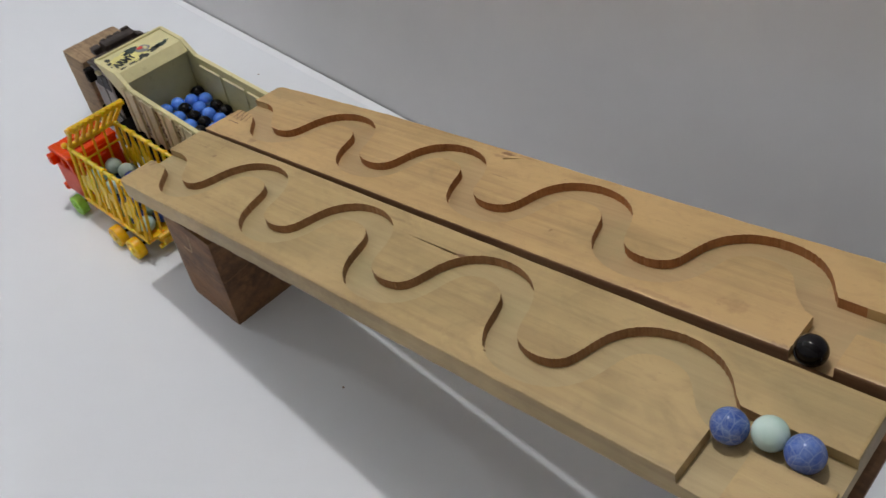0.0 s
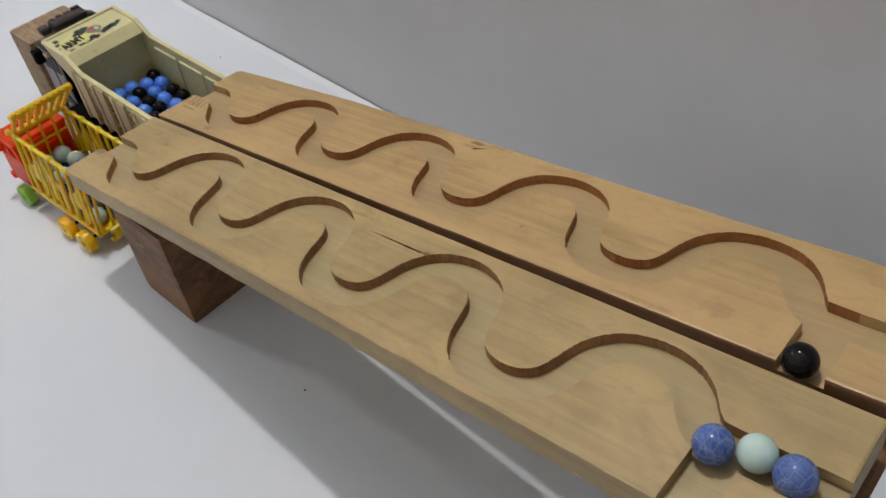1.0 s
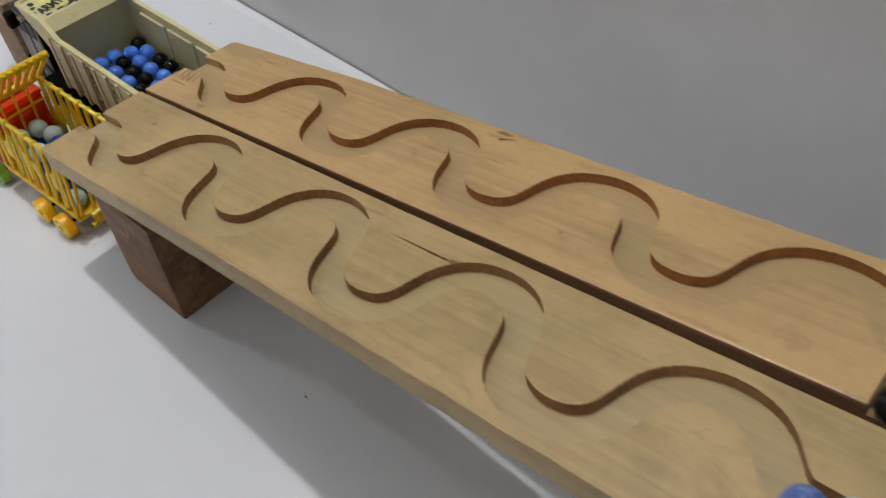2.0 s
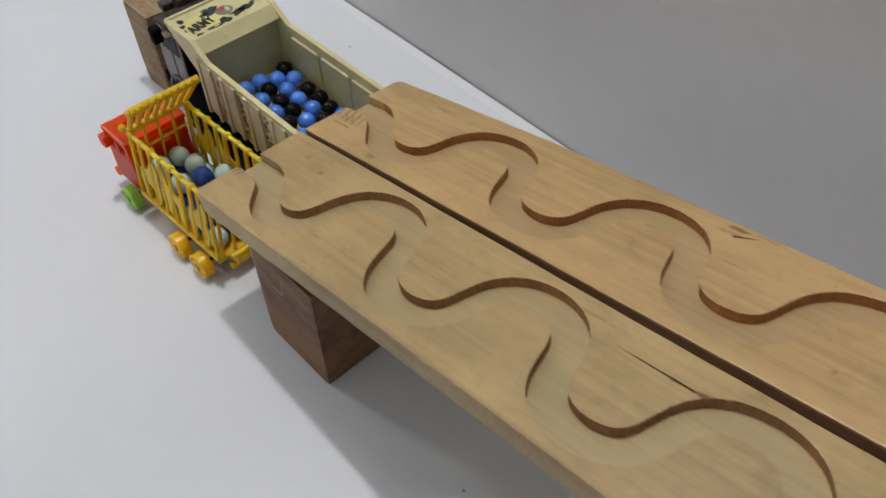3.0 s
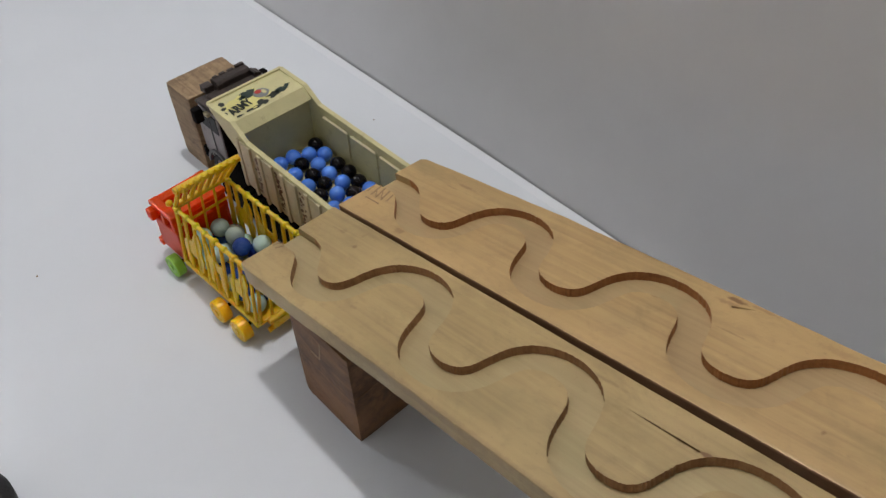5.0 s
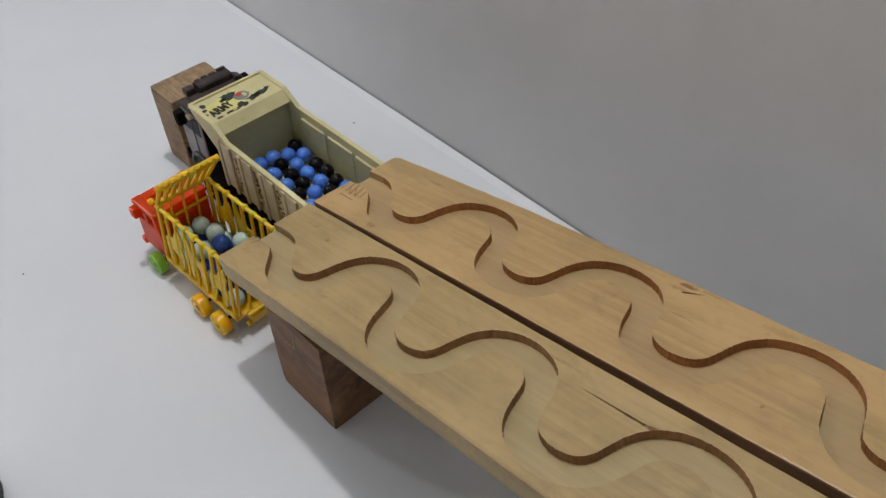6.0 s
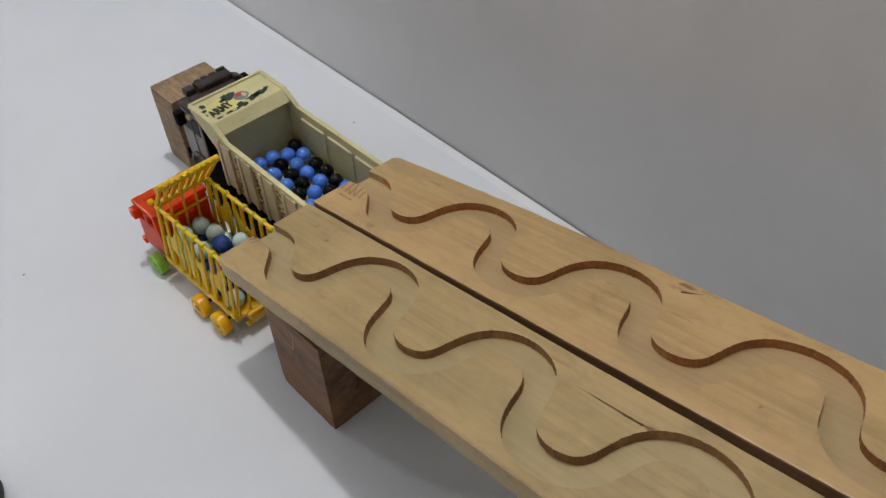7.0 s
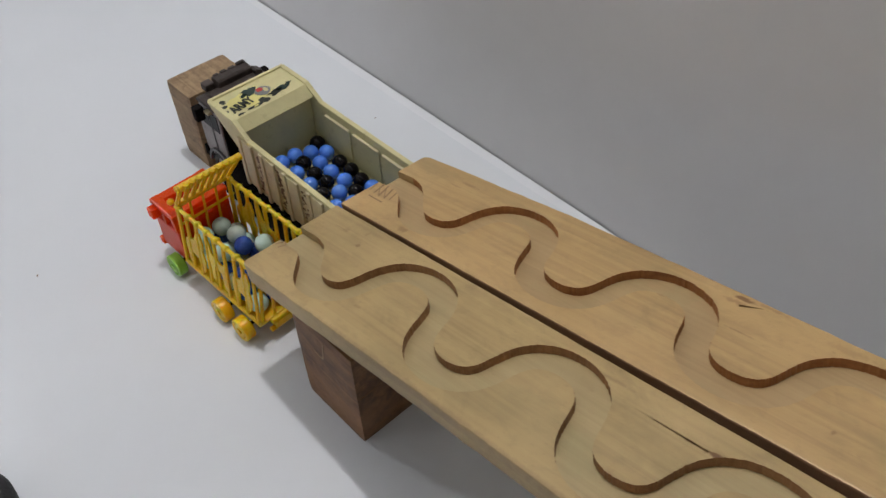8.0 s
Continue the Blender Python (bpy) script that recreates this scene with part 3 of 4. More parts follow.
def dump_truck():
    t = thing("dump_truck", pose(0, 0, 0), "toy army dump truck with a worn khaki tipper bed", "toy truck")
    # tipper bed: floor, two walls, front wall, tail
    b = box(BX0 + 0.002, BX1 - 0.002, BY0, BY1 + 0.0045, BED_FLOOR - 0.0025, BED_FLOOR)
    w = 0.0028
    for x0, x1 in ((BX0, BX0 + w), (BX1 - w, BX1)):
        # side wall that climbs to the cab guard at its front end
        prism([(BY0, BED_FLOOR - 0.004), (BY1 + 0.0085, BED_FLOOR - 0.004), (BY1 + 0.0090, 0.074), (BY1 + 0.046, ROOF - 0.006), (BY1 + 0.0465, ROOF), (BY1 + 0.010, ROOF), (BY1 - 0.0095, RIM), (BY0, RIM)], x0, x1, "x", 0.0004, b)
    box(BX0 + w, BX1 - w, BY1 + 0.0045, BY1 + 0.0070, BED_FLOOR - 0.002, ROOF - 0.0064, 0.0004, 1, b)
    prism([(BY1 - 0.0008, ROOF - 0.0095), (BY1 + 0.008, ROOF - 0.0008), (BY1 + 0.008, ROOF - 0.0035), (BY1 + 0.0018, ROOF - 0.0095)], BX0 + w, BX1 - w, "x", 0.0, b)
    box(BX0 + w, BX1 - w, BY1 + 0.008, BY1 + 0.046, ROOF - 0.0032, ROOF - 0.0008, 0.0004, 1, b)
    bed = part("tipper_bed", b, KHAKI, t)
    # rolled rim along the top of both walls
    for x in (BX0 - 0.0012, BX1 - w - 0.0004):
        part("rim", prism([(BY0, RIM - 0.0024), (BY1 - 0.0093, RIM - 0.0024), (BY1 + 0.0095, ROOF - 0.0022), (BY1 + 0.047, ROOF - 0.0022), (BY1 + 0.047, ROOF + 0.0004), (BY1 + 0.0092, ROOF + 0.0004), (BY1 - 0.0101, RIM + 0.0006), (BY0, RIM + 0.0006)],
                            x, x + 0.0044, "x", 0.0006), KHAKI, bed)
    part("roof_lip", box(BX0, BX1, BY1 + 0.0455, BY1 + 0.0485, ROOF - 0.0028, ROOF + 0.0008, 0.0006), KHAKI, bed)
    # outer ribs, longer than the wall, with shallow bays between them, on both sides
    BAY = 0.0163
    for side, (x0, x1) in enumerate(((BX0, -1), (BX1, 1))):
        for i in range(9):
            y = BY0 + 0.0005 + i * BAY
            low = 0.0388 + 0.0010 * (i % 3)
            shape = [(y, low + 0.002), (y + 0.0012, low), (y + 0.0036, low), (y + 0.0048, low + 0.002), (y + 0.0048, RIM - 0.0022), (y, RIM - 0.0022)]
            part("rib", prism(shape, min(x0, x0 + x1 * 0.0027), max(x0, x0 + x1 * 0.0027), "x", 0.0006), KHAKI_SIDE, bed)
            if i < 8:
                ya, yb = y + 0.0050, y + BAY - 0.0002
                lift = 0.0018 if i % 2 else 0.0008
                low2 = 0.0412 + 0.0022 * (i % 2)
                shape = [(ya, low2 + 0.0025), (ya + 0.002, low2), (yb - 0.002, low2), (yb, low2 + 0.0025), (yb, RIM - 0.0030), (ya, RIM - 0.0030)]
                part("bay_panel", prism(shape, min(x0, x0 + x1 * lift), max(x0, x0 + x1 * lift), "x", 0.0003), KHAKI_SIDE, bed)
    # raised panels and joints on the inner face of the right wall
    xi = BX1 - w
    for y0, y1 in ((BY0 + 0.002, BY0 + 0.036), (BY0 + 0.040, BY0 + 0.075), (BY0 + 0.079, BY0 + 0.113)):
        part("inner_panel", box(xi - 0.0012, xi + 0.0003, y0, y1, BED_FLOOR + 0.006, RIM - 0.0092, 0.0005, 1), KHAKI, bed)
    for y0, y1 in ((BY0 + 0.002, BY0 + 0.035), (BY0 + 0.041, BY0 + 0.074), (BY0 + 0.080, BY0 + 0.113)):
        part("ledge", box(xi - 0.0024, xi + 0.0002, y0, y1, RIM - 0.0088, RIM - 0.0076, 0.0003, 1), KHAKI_SIDE, bed)
    # worn camouflage print in every second bay of the side
    rng = random.Random(5)
    for k in range(4):
        y = BY0 + 0.0005 + 2 * k * BAY + 0.0106
        cluster = bmesh.new()
        for q in range(15):
            z = 0.0480 + q * 0.0027 + rng.uniform(-0.0008, 0.0008)
            merge(prism(blob(y + rng.uniform(-0.0034, 0.0034), z, rng.uniform(0.0012, 0.0028), rng.uniform(0.0008, 0.0020), 20 + k * 19 + q, 9, 0.5), BX0 - 0.00095 - q * 0.00001, BX0 - 0.0007, "x"), cluster)
        part("side_print", cluster, BROWN_PRINT, bed, "worn brown camouflage print")
    # sticker on the cab guard: camouflage blots, a round badge and one word
    top = ROOF - 0.0008
    cy = BY1 + 0.028
    st = part("sticker", prism(blob(0.030, cy - 0.001, 0.021, 0.0125, 4, 18, 0.22), top, top + 0.00012), CAMO_YELLOW, bed, "camouflage sticker with the word ARMY")
    # u runs across the guard, w back from its front edge
    at = lambda u, w: (BX0 + 0.0775 * u, BY1 + 0.046 - 0.038 * w)
    spots = [(0.10, 0.24, 0.0032, 0.0022), (0.06, 0.42, 0.0030, 0.0014), (0.03, 0.62, 0.0016, 0.0022), (0.43, 0.30, 0.0062, 0.0040), (0.34, 0.37, 0.0036, 0.0020),
             (0.64, 0.74, 0.0064, 0.0030), (0.74, 0.70, 0.0060, 0.0024), (0.83, 0.66, 0.0036, 0.0018), (0.33, 0.88, 0.0058, 0.0018), (0.46, 0.82, 0.0042, 0.0030), (0.13, 0.90, 0.0030, 0.0012)]
    for k, (u, w, rx, ry) in enumerate(spots):
        part("print_blot", prism(blob(*at(u, w), rx * 1.15, ry * 1.2, 60 + k, 13, 0.5), top + 0.00015, top + 0.00032), CAMO_GREEN if k in (3, 4, 6, 7) else CAMO_BLACK, st)
    part("print_patch", prism(blob(*at(0.345, 0.875), 0.0030, 0.0009, 71, 10, 0.2), top + 0.00034, top + 0.00044), CAMO_YELLOW, st)
    part("badge", prism(blob(*at(0.55, 0.50), 0.0074, 0.0068, 2, 16, 0.06), top + 0.00035, top + 0.00052), PRINT_GREY, st, "round grey badge")
    part("badge_mark", prism(blob(*at(0.53, 0.42), 0.0034, 0.0030, 9, 10, 0.15), top + 0.00055, top + 0.00072), PRINT_RED, st, "red mark")
    part("badge_mark", prism(blob(*at(0.585, 0.50), 0.0020, 0.0034, 10, 10, 0.2), top + 0.00055, top + 0.00072), KHAKI, st)
    cu = bpy.data.curves.new("word", "FONT")
    cu.body, cu.size, cu.extrude, cu.offset = "ARMY", 0.0112, 0.00012, 0.00045
    to = new("word", cu)
    word = evaluated(to)
    bpy.data.objects.remove(to)
    xs, ys = [v.co.x for v in word.vertices], [v.co.y for v in word.vertices]
    word.transform(Matrix.Diagonal((0.0245 / (max(xs) - min(xs)), 0.0105 / (max(ys) - min(ys)), 1.0, 1.0)))
    word.materials.clear()
    word.materials.append(CAMO_BLACK)
    wo = new("word", word)
    wo.parent = st
    wo.matrix_basis = pose(*at(0.09, 0.79), top + 0.0006, 0, 0, 9)
    tagged(wo, "black printed word ARMY")
    # chassis, running boards and wheels
    b = box(0.018, 0.066, 0.006, 0.226, 0.0165, 0.027, 0.001)
    for y in (0.012, 0.05, 0.09, 0.125):
        box(0.010, 0.074, y, y + 0.010, 0.027, 0.0445, 0.001, 1, b)
    part("chassis", b, BLACK, t)
    # side guards; the left one is widened, its black standing in for shade below
    for x, x0, x1 in ((0.0080, -0.0085, 0.0125), (0.0730, 0.0670, 0.0800)):
        b = bmesh.new()
        for k in range(15):
            y = 0.010 + k * 0.0092
            box(x0 - 0.0006, x1, y, y + 0.0062, 0.020 + 0.0015 * (k % 2), 0.0382, 0.0006, 1, b)
        box(x0, x1 - 0.001, 0.008, 0.176, 0.0105, 0.036, 0.0006, 1, b)
        part("side_guard", b, BLACK, t, "notched black side guard that also stands in for shade under the bed")
    for y in (0.034, 0.066, 0.202):
        for x in (0.0130, 0.0715):
            tyre_wheel(t, x, y, 0.0162, 0.0157, 0.0125)
    # cab
    c0, c1 = 0.0075, 0.0745
    b = prism([(0.186, 0.022), (0.222, 0.022), (0.2265, 0.030), (0.2265, 0.058), (0.2185, 0.084), (0.2120, 0.0885), (0.186, 0.0885)], c0, c1, "x", 0.0016)
    cab = part("cab", b, CAB_GREY, t, "scuffed dark grey cab")
    for x0, x1 in ((c0 - 0.0006, c0 + 0.0012), (c1 - 0.0012, c1 + 0.0006)):
        part("side_window", prism([(0.190, 0.062), (0.2015, 0.062), (0.2015, 0.080), (0.190, 0.080)], x0, x1, "x"), DARK_GLASS, cab)
        part("side_window", prism([(0.2045, 0.062), (0.2185, 0.062), (0.2140, 0.079), (0.2045, 0.080)], x0, x1, "x"), DARK_GLASS, cab)
        part("door_seam", box(x0 - 0.0002, x1 + 0.0002, 0.2025, 0.2035, 0.030, 0.084), CHARCOAL, cab)
        arch = []
        for k in range(9):
            a = math.pi * k / 8
            arch.append((0.202 + 0.0205 * math.cos(a), 0.0165 + 0.0205 * math.sin(a)))
        for k in range(8, -1, -1):
            a = math.pi * k / 8
            arch.append((0.202 + 0.0178 * math.cos(a), 0.0165 + 0.0178 * math.sin(a)))
        part("wheel_arch", prism(arch, x0 - 0.0018, x1 + 0.0018, "x"), CHARCOAL, cab)
    b = prism([(0.2195, 0.062), (0.2265, 0.0595), (0.2195, 0.083)], c0 + 0.006, c1 - 0.006, "x")
    part("windscreen", b, DARK_GLASS, cab)
    part("bumper", box(c0 - 0.002, c1 + 0.002, 0.2245, 0.2292, 0.018, 0.030, 0.001), BLACK, t)
    part("mirror", box(c0 - 0.0120, c0 - 0.0030, 0.2030, 0.2110, 0.0735, 0.0880, 0.0020), BLACK, cab, "black wing mirror")
    part("mirror_arm", box(c0 - 0.0040, c0 + 0.0045, 0.1965, 0.2040, 0.0800, 0.0835, 0.0012), KHAKI_SIDE, cab, "pale khaki mirror arm")
    part("mirror", box(c1 - 0.001, c1 + 0.0075, 0.2130, 0.2205, 0.0735, 0.0865, 0.0012), BLACK, cab, "black wing mirror")
    # roof hatch and rack, black
    b = prism([(0.1855, 0.0886), (0.2165, 0.0886), (0.2150, 0.0912), (0.2080, 0.0930), (0.1855, 0.0936)], c0 - 0.003, c1 - 0.006, "x", 0.0012)
    part("cab_roof", b, RACK, cab, "brown-black cab roof")
    # black sheet over the cab's rear, stands in for shade between cab and bed
    part("cab_gap_shade", box(c0 + 0.001, c1 - 0.001, 0.1835, 0.1858, 0.024, 0.088), BLACK, cab, "black panel on the cab's back, standing in for shade in the gap")
    # a tall bar with a nicked top stands on a low tray, a stub and a broken-off end beside it
    b = box(0.0130, 0.0680, 0.1920, 0.2075, 0.0925, 0.0962, 0.0010, 1)
    prism([(0.2040, 0.0925), (0.2170, 0.0925), (0.2165, 0.1022), (0.2140, 0.1040), (0.2060, 0.1036), (0.2040, 0.1015)], 0.0245, 0.0600, "x", 0.0008, b)
    for x, w, hz in ((0.0262, 0.0052, 0.1046), (0.0335, 0.0060, 0.1049), (0.0418, 0.0066, 0.1047), (0.0505, 0.0086, 0.1060)):
        box(x, x + w, 0.2125, 0.2160, 0.1025, hz, 0.0006, 1, b)
    prism([(0.0600, 0.0950), (0.0680, 0.0950), (0.0672, 0.0985), (0.0640, 0.0998), (0.0622, 0.1012), (0.0600, 0.1004)], 0.1985, 0.2080, "y", 0.0006, b)
    part("roof_rack", b, RACK, cab, "brown-black jagged roof rack")
    part("rack_stub", box(0.0135, 0.0232, 0.2085, 0.2180, 0.0945, 0.1015, 0.0016), RACK, cab)
    return t


dump_truck()

# ---- the yellow cage truck ----
YX0, YX1 = -0.0832, -0.0290  # bed plate
TX0, TX1 = -0.0758, -0.0270  # top rails
YY0, YY1 = 0.0125, 0.1145
PLATE, RAIL = 0.0225, 0.0790


def plain_wheel(parent, x, y, r, w, material, label):
    prof = [(-w / 2, r * 0.30), (-w / 2, r * 0.62), (-w * 0.34, r * 0.66), (-w / 2, r * 0.74), (-w / 2, r * 0.94), (-w * 0.4, r), (w * 0.4, r), (w / 2, r * 0.94), (w / 2, r * 0.30)]
    o = part("wheel", lathe(prof, (x, y, r), 28), material, parent, label)
    part("hub", lathe([(-w * 0.62, r * 0.16), (-w * 0.62, r * 0.27), (w * 0.4, r * 0.29)], (x, y, r), 14), material, o)
    return o


def cage_truck():
    t = thing("cage_truck", pose(0.0026, 0.0024, 0, 0, 0, 2.5), "yellow plastic toy cage truck with an orange-red cab, holding glass marbles", "toy truck")
    b = box(YX0, YX1, YY0, YY1, PLATE - 0.0035, PLATE, 0.0008)
    box(YX0 + 0.012, YX1 - 0.012, YY0 - 0.004, 0.152, 0.0105, PLATE - 0.0035, 0.001, 1, b)
    part("chassis", b, YELLOW, t)
    side_x = lambda side, f: (YX0 + 0.001 + (TX0 - YX0 - 0.001) * f) if side == 0 else (YX1 - 0.001 + (TX1 - YX1 + 0.001) * f)
    for side in (0, 1):
        wall = part("cage_side", rod((side_x(side, 0), YY0, PLATE + 0.001), (side_x(side, 0), YY1, PLATE + 0.001), 0.0019, 8), YELLOW, t, "slatted yellow cage side")
        rail = rod((side_x(side, 1), YY0 + 0.004, RAIL), (side_x(side, 1), YY1 + 0.001, RAIL), 0.0019, 8)
        for k in range(9):
            y = YY0 + 0.008 + k * 0.0128
            nod = bmesh.new()
            bmesh.ops.create_uvsphere(nod, u_segments=8, v_segments=6, radius=0.0030 + 0.0003 * math.sin(k * 2.7))
            bmesh.ops.translate(nod, verts=nod.verts, vec=(side_x(side, 1), y, RAIL))
            merge(nod, rail)
        part("top_rail", rail, YELLOW, wall)
        for k in range(9):
            y = YY0 + 0.002 + k * (YY1 - YY0 - 0.003) / 8
            lean = 0.0012 * math.sin(k * 2.1)
            part("slat", rod((side_x(side, 0), y, PLATE), (side_x(side, 1), y + lean, RAIL), 0.00165, 6), YELLOW, wall)
        # solid cut-out figure panels between the slats
        for k, (ya, yb, za, zb) in enumerate(((0.020, 0.044, 0.33, 0.62), (0.051, 0.077, 0.36, 0.66), (0.082, 0.108, 0.32, 0.62))):
            b = bmesh.new()
            d = yb - ya
            if k % 2:
                shape = [(ya, za), (ya + d * 0.10, za - 0.24), (ya + d * 0.24, za - 0.20), (ya + d * 0.30, za + 0.04), (ya + d * 0.62, za + 0.08), (ya + d * 0.68, za - 0.22), (ya + d * 0.84, za - 0.20), (ya + d * 0.88, za + 0.10),
                         (yb, zb - 0.12), (yb + d * 0.04, zb + 0.14), (yb - d * 0.14, zb + 0.18), (yb - d * 0.28, zb - 0.02), (ya + d * 0.3, zb - 0.10), (ya + d * 0.06, zb - 0.06)]
            else:
                shape = [(ya, za + 0.02), (ya + d * 0.12, za - 0.22), (ya + d * 0.30, za - 0.2), (ya + d * 0.38, za), (ya + d * 0.66, za + 0.02), (ya + d * 0.74, za - 0.24), (ya + d * 0.92, za - 0.2), (yb, za + 0.08),
                         (yb - d * 0.04, zb - 0.08), (ya + d * 0.5, zb), (ya + d * 0.34, zb + 0.16), (ya + d * 0.12, zb + 0.20), (ya + d * 0.02, zb + 0.02), (ya + d * 0.10, zb - 0.14)]
            for off in (-0.0007, 0.0007):
                vs = [b.verts.new((side_x(side, f) + off, y, PLATE + (RAIL - PLATE) * f)) for y, f in shape]
                b.faces.new(vs if off < 0 else vs[::-1])
            b.verts.ensure_lookup_table()
            n = len(shape)
            for i in range(n):
                b.faces.new((b.verts[i], b.verts[(i + 1) % n], b.verts[n + (i + 1) % n], b.verts[n + i]))
            part("figure_panel", b, YELLOW, wall)
    # front frame, and the ladder guard that leans back over the bed
    front = part("front_frame", rod((TX0, YY1, RAIL), (TX1, YY1, RAIL), 0.002, 8), YELLOW, t)
    for k in range(5):
        x = TX0 + (TX1 - TX0) * k / 4
        xb = YX0 + 0.002 + (YX1 - YX0 - 0.004) * k / 4
        part("slat", rod((xb, YY1, PLATE), (x, YY1, RAIL), 0.0012, 6), YELLOW, front)
    part("cross_bar", rod((TX0 - 0.002, YY1, 0.060), (TX1 + 0.002, YY1, 0.060), 0.0012, 6), YELLOW, front)
    gz, gy = 0.1005, 0.1045
    guard = part("ladder_guard", rod((TX0 + 0.0045, gy + 0.004, gz - 0.0015), (TX1 + 0.0115, gy - 0.001, gz + 0.0004), 0.0031, 10), YELLOW, t, "yellow ladder-like guard above the cab")
    part("low_bar", rod((TX0, YY1 - 0.001, RAIL + 0.003), (TX1 - 0.002, YY1 - 0.001, RAIL + 0.002), 0.0026, 8), YELLOW, guard)
    part("end_loop", lathe([(-0.0014, 0.0018), (-0.0014, 0.0036), (0.0014, 0.0036), (0.0014, 0.0018), (-0.0014, 0.0018)], (TX0 + 0.004, gy + 0.006, gz - 0.004), 14), YELLOW, guard)
    for k in range(9):
        u = (k + 0.5) / 9
        part("knob", rod((TX0 + 0.0045 + 0.053 * u, gy + 0.003 - 0.004 * u, gz - 0.0042 + 0.002 * u), (TX0 + 0.0065 + 0.053 * u, gy + 0.0015 - 0.004 * u, gz + 0.0012 + 0.002 * u), 0.0024, 7), YELLOW, guard)
    for k in range(8):
        x = TX0 + 0.001 + (TX1 - TX0) * k / 7
        part("rung", rod((x, YY1 - 0.001, RAIL + 0.002), (x + 0.0046 + 0.0055 * k / 7, gy + 0.004 * (7 - k) / 7, gz - 0.0015 * (7 - k) / 7), 0.0020, 6), YELLOW, guard)
    # low tail frame under the boards' end
    tail = part("tail_frame", rod((YX0 + 0.008, YY0 - 0.001, 0.0105), (YX1 - 0.008, YY0 - 0.001, 0.0105), 0.0022, 8), YELLOW, t)
    part("tail_bar", rod((YX0 + 0.010, YY0 - 0.002, 0.0205), (YX1 - 0.010, YY0 - 0.002, 0.0205), 0.0022, 8), YELLOW, tail)
    for x in (YX0 + 0.014, (YX0 + YX1) / 2, YX1 - 0.014):
        part("tail_bar", rod((x, YY0 - 0.001, 0.0105), (x, YY0 - 0.001, PLATE), 0.0018, 6), YELLOW, tail)
    for k in range(5):
        x = YX0 + 0.004 + k * 0.0118
        part("slat", rod((x, YY0 + 0.001, PLATE), (x * 0.74 - 0.0125, YY0 + 0.004, 0.060), 0.0015, 6), YELLOW, tail)
    # wheels
    for y in (0.0290, 0.0575):
        for x in (YX0 - 0.0058, YX1 + 0.0023):
            plain_wheel(t, x, y, 0.0104, 0.0090, YELLOW, "yellow plastic wheel")
    for x in (YX0 - 0.0032, YX1 + 0.0023):
        plain_wheel(t, x, 0.1285, 0.0102, 0.0085, GREEN, "lime green plastic wheel")
    for y in (0.0290, 0.0575, 0.1285):
        part("axle", rod((YX0 - 0.003, y, 0.0103), (YX1, y, 0.0103), 0.0016, 8), BLACK, t)
    # cab: shell with window openings, hollow inside
    c0, c1, y0, y1 = -0.0805, -0.0285, 0.1190, 0.1560
    cab = part("cab", prism([(y0, 0.0150), (y1 - 0.002, 0.0150), (y1, 0.0180), (y1 - 0.0025, 0.0490), (y0, 0.0490)], c0, c1, "x", 0.0018), RED_CLEAR, t, "faded red lower cab shell")
    for x in (c0, c1 - 0.0045):
        for y, yt in ((y0, y0 + 0.001), (y0 + 0.0165, y0 + 0.0155), (y1 - 0.0070, y1 - 0.0095)):
            part("pillar", prism([(y, 0.0485), (y + 0.0046, 0.0485), (yt + 0.0046, 0.0640), (yt, 0.0640)], x, x + 0.0045, "x", 0.0005), RED, cab)
    part("windscreen", prism([(y1 - 0.0042, 0.0485), (y1 - 0.0030, 0.0485), (y1 - 0.0055, 0.0640), (y1 - 0.0067, 0.0640)], c0 + 0.004, c1 - 0.004, "x"), RED_CLEAR, cab)
    b = box(c0 - 0.001, c0 + 0.008, y0 - 0.001, y1 - 0.003, 0.0630, 0.0678, 0.0016)
    box(c1 - 0.008, c1 + 0.001, y0 - 0.001, y1 - 0.003, 0.0630, 0.0678, 0.0016, 2, b)
    box(c0 - 0.0006, c1 + 0.0006, y1 - 0.0125, y1 - 0.0034, 0.0633, 0.0675, 0.0014, 2, b)
    box(c0 - 0.0006, c1 + 0.0006, y0 - 0.0006, y0 + 0.007, 0.0633, 0.0675, 0.0014, 2, b)
    part("roof_frame", b, RED, cab, "orange-red roof frame")
    b = box(c0 + 0.004, c1 - 0.004, y0 - 0.0012, y0 + 0.0018, 0.0230, 0.0525, 0.0006, 1)
    box(c0 + 0.004, c1 - 0.004, y0 - 0.0012, y0 + 0.0018, 0.0585, 0.0632, 0.0006, 1, b)
    for x0, x1 in ((c0 + 0.004, c0 + 0.010), (c0 + 0.021, c0 + 0.028), (c1 - 0.016, c1 - 0.004)):
        box(x0, x1, y0 - 0.0010, y0 + 0.0016, 0.0520, 0.0590, 0.0005, 1, b)
    part("back_panel", b, RED, cab, "orange-red cab back with two window slots")
    part("seat", box(c0 + 0.006, c1 - 0.006, y0 + 0.006, y0 + 0.020, 0.0490, 0.0530, 0.0016), RED, cab)
    part("front_grille", box(c0 + 0.004, c1 - 0.004, y1 - 0.001, y1 + 0.004, 0.020, 0.034, 0.0012), RED, cab)
    part("mirror", box(c0 - 0.0060, c0 + 0.0005, y1 - 0.012, y1 - 0.004, 0.0520, 0.0620, 0.0014), RED, cab, "orange-red wing mirror")
    part("bumper", box(c0 - 0.001, c1 + 0.001, y1 - 0.001, y1 + 0.0055, 0.0120, 0.0185, 0.0012), RED, cab)
    return t


cage_truck()

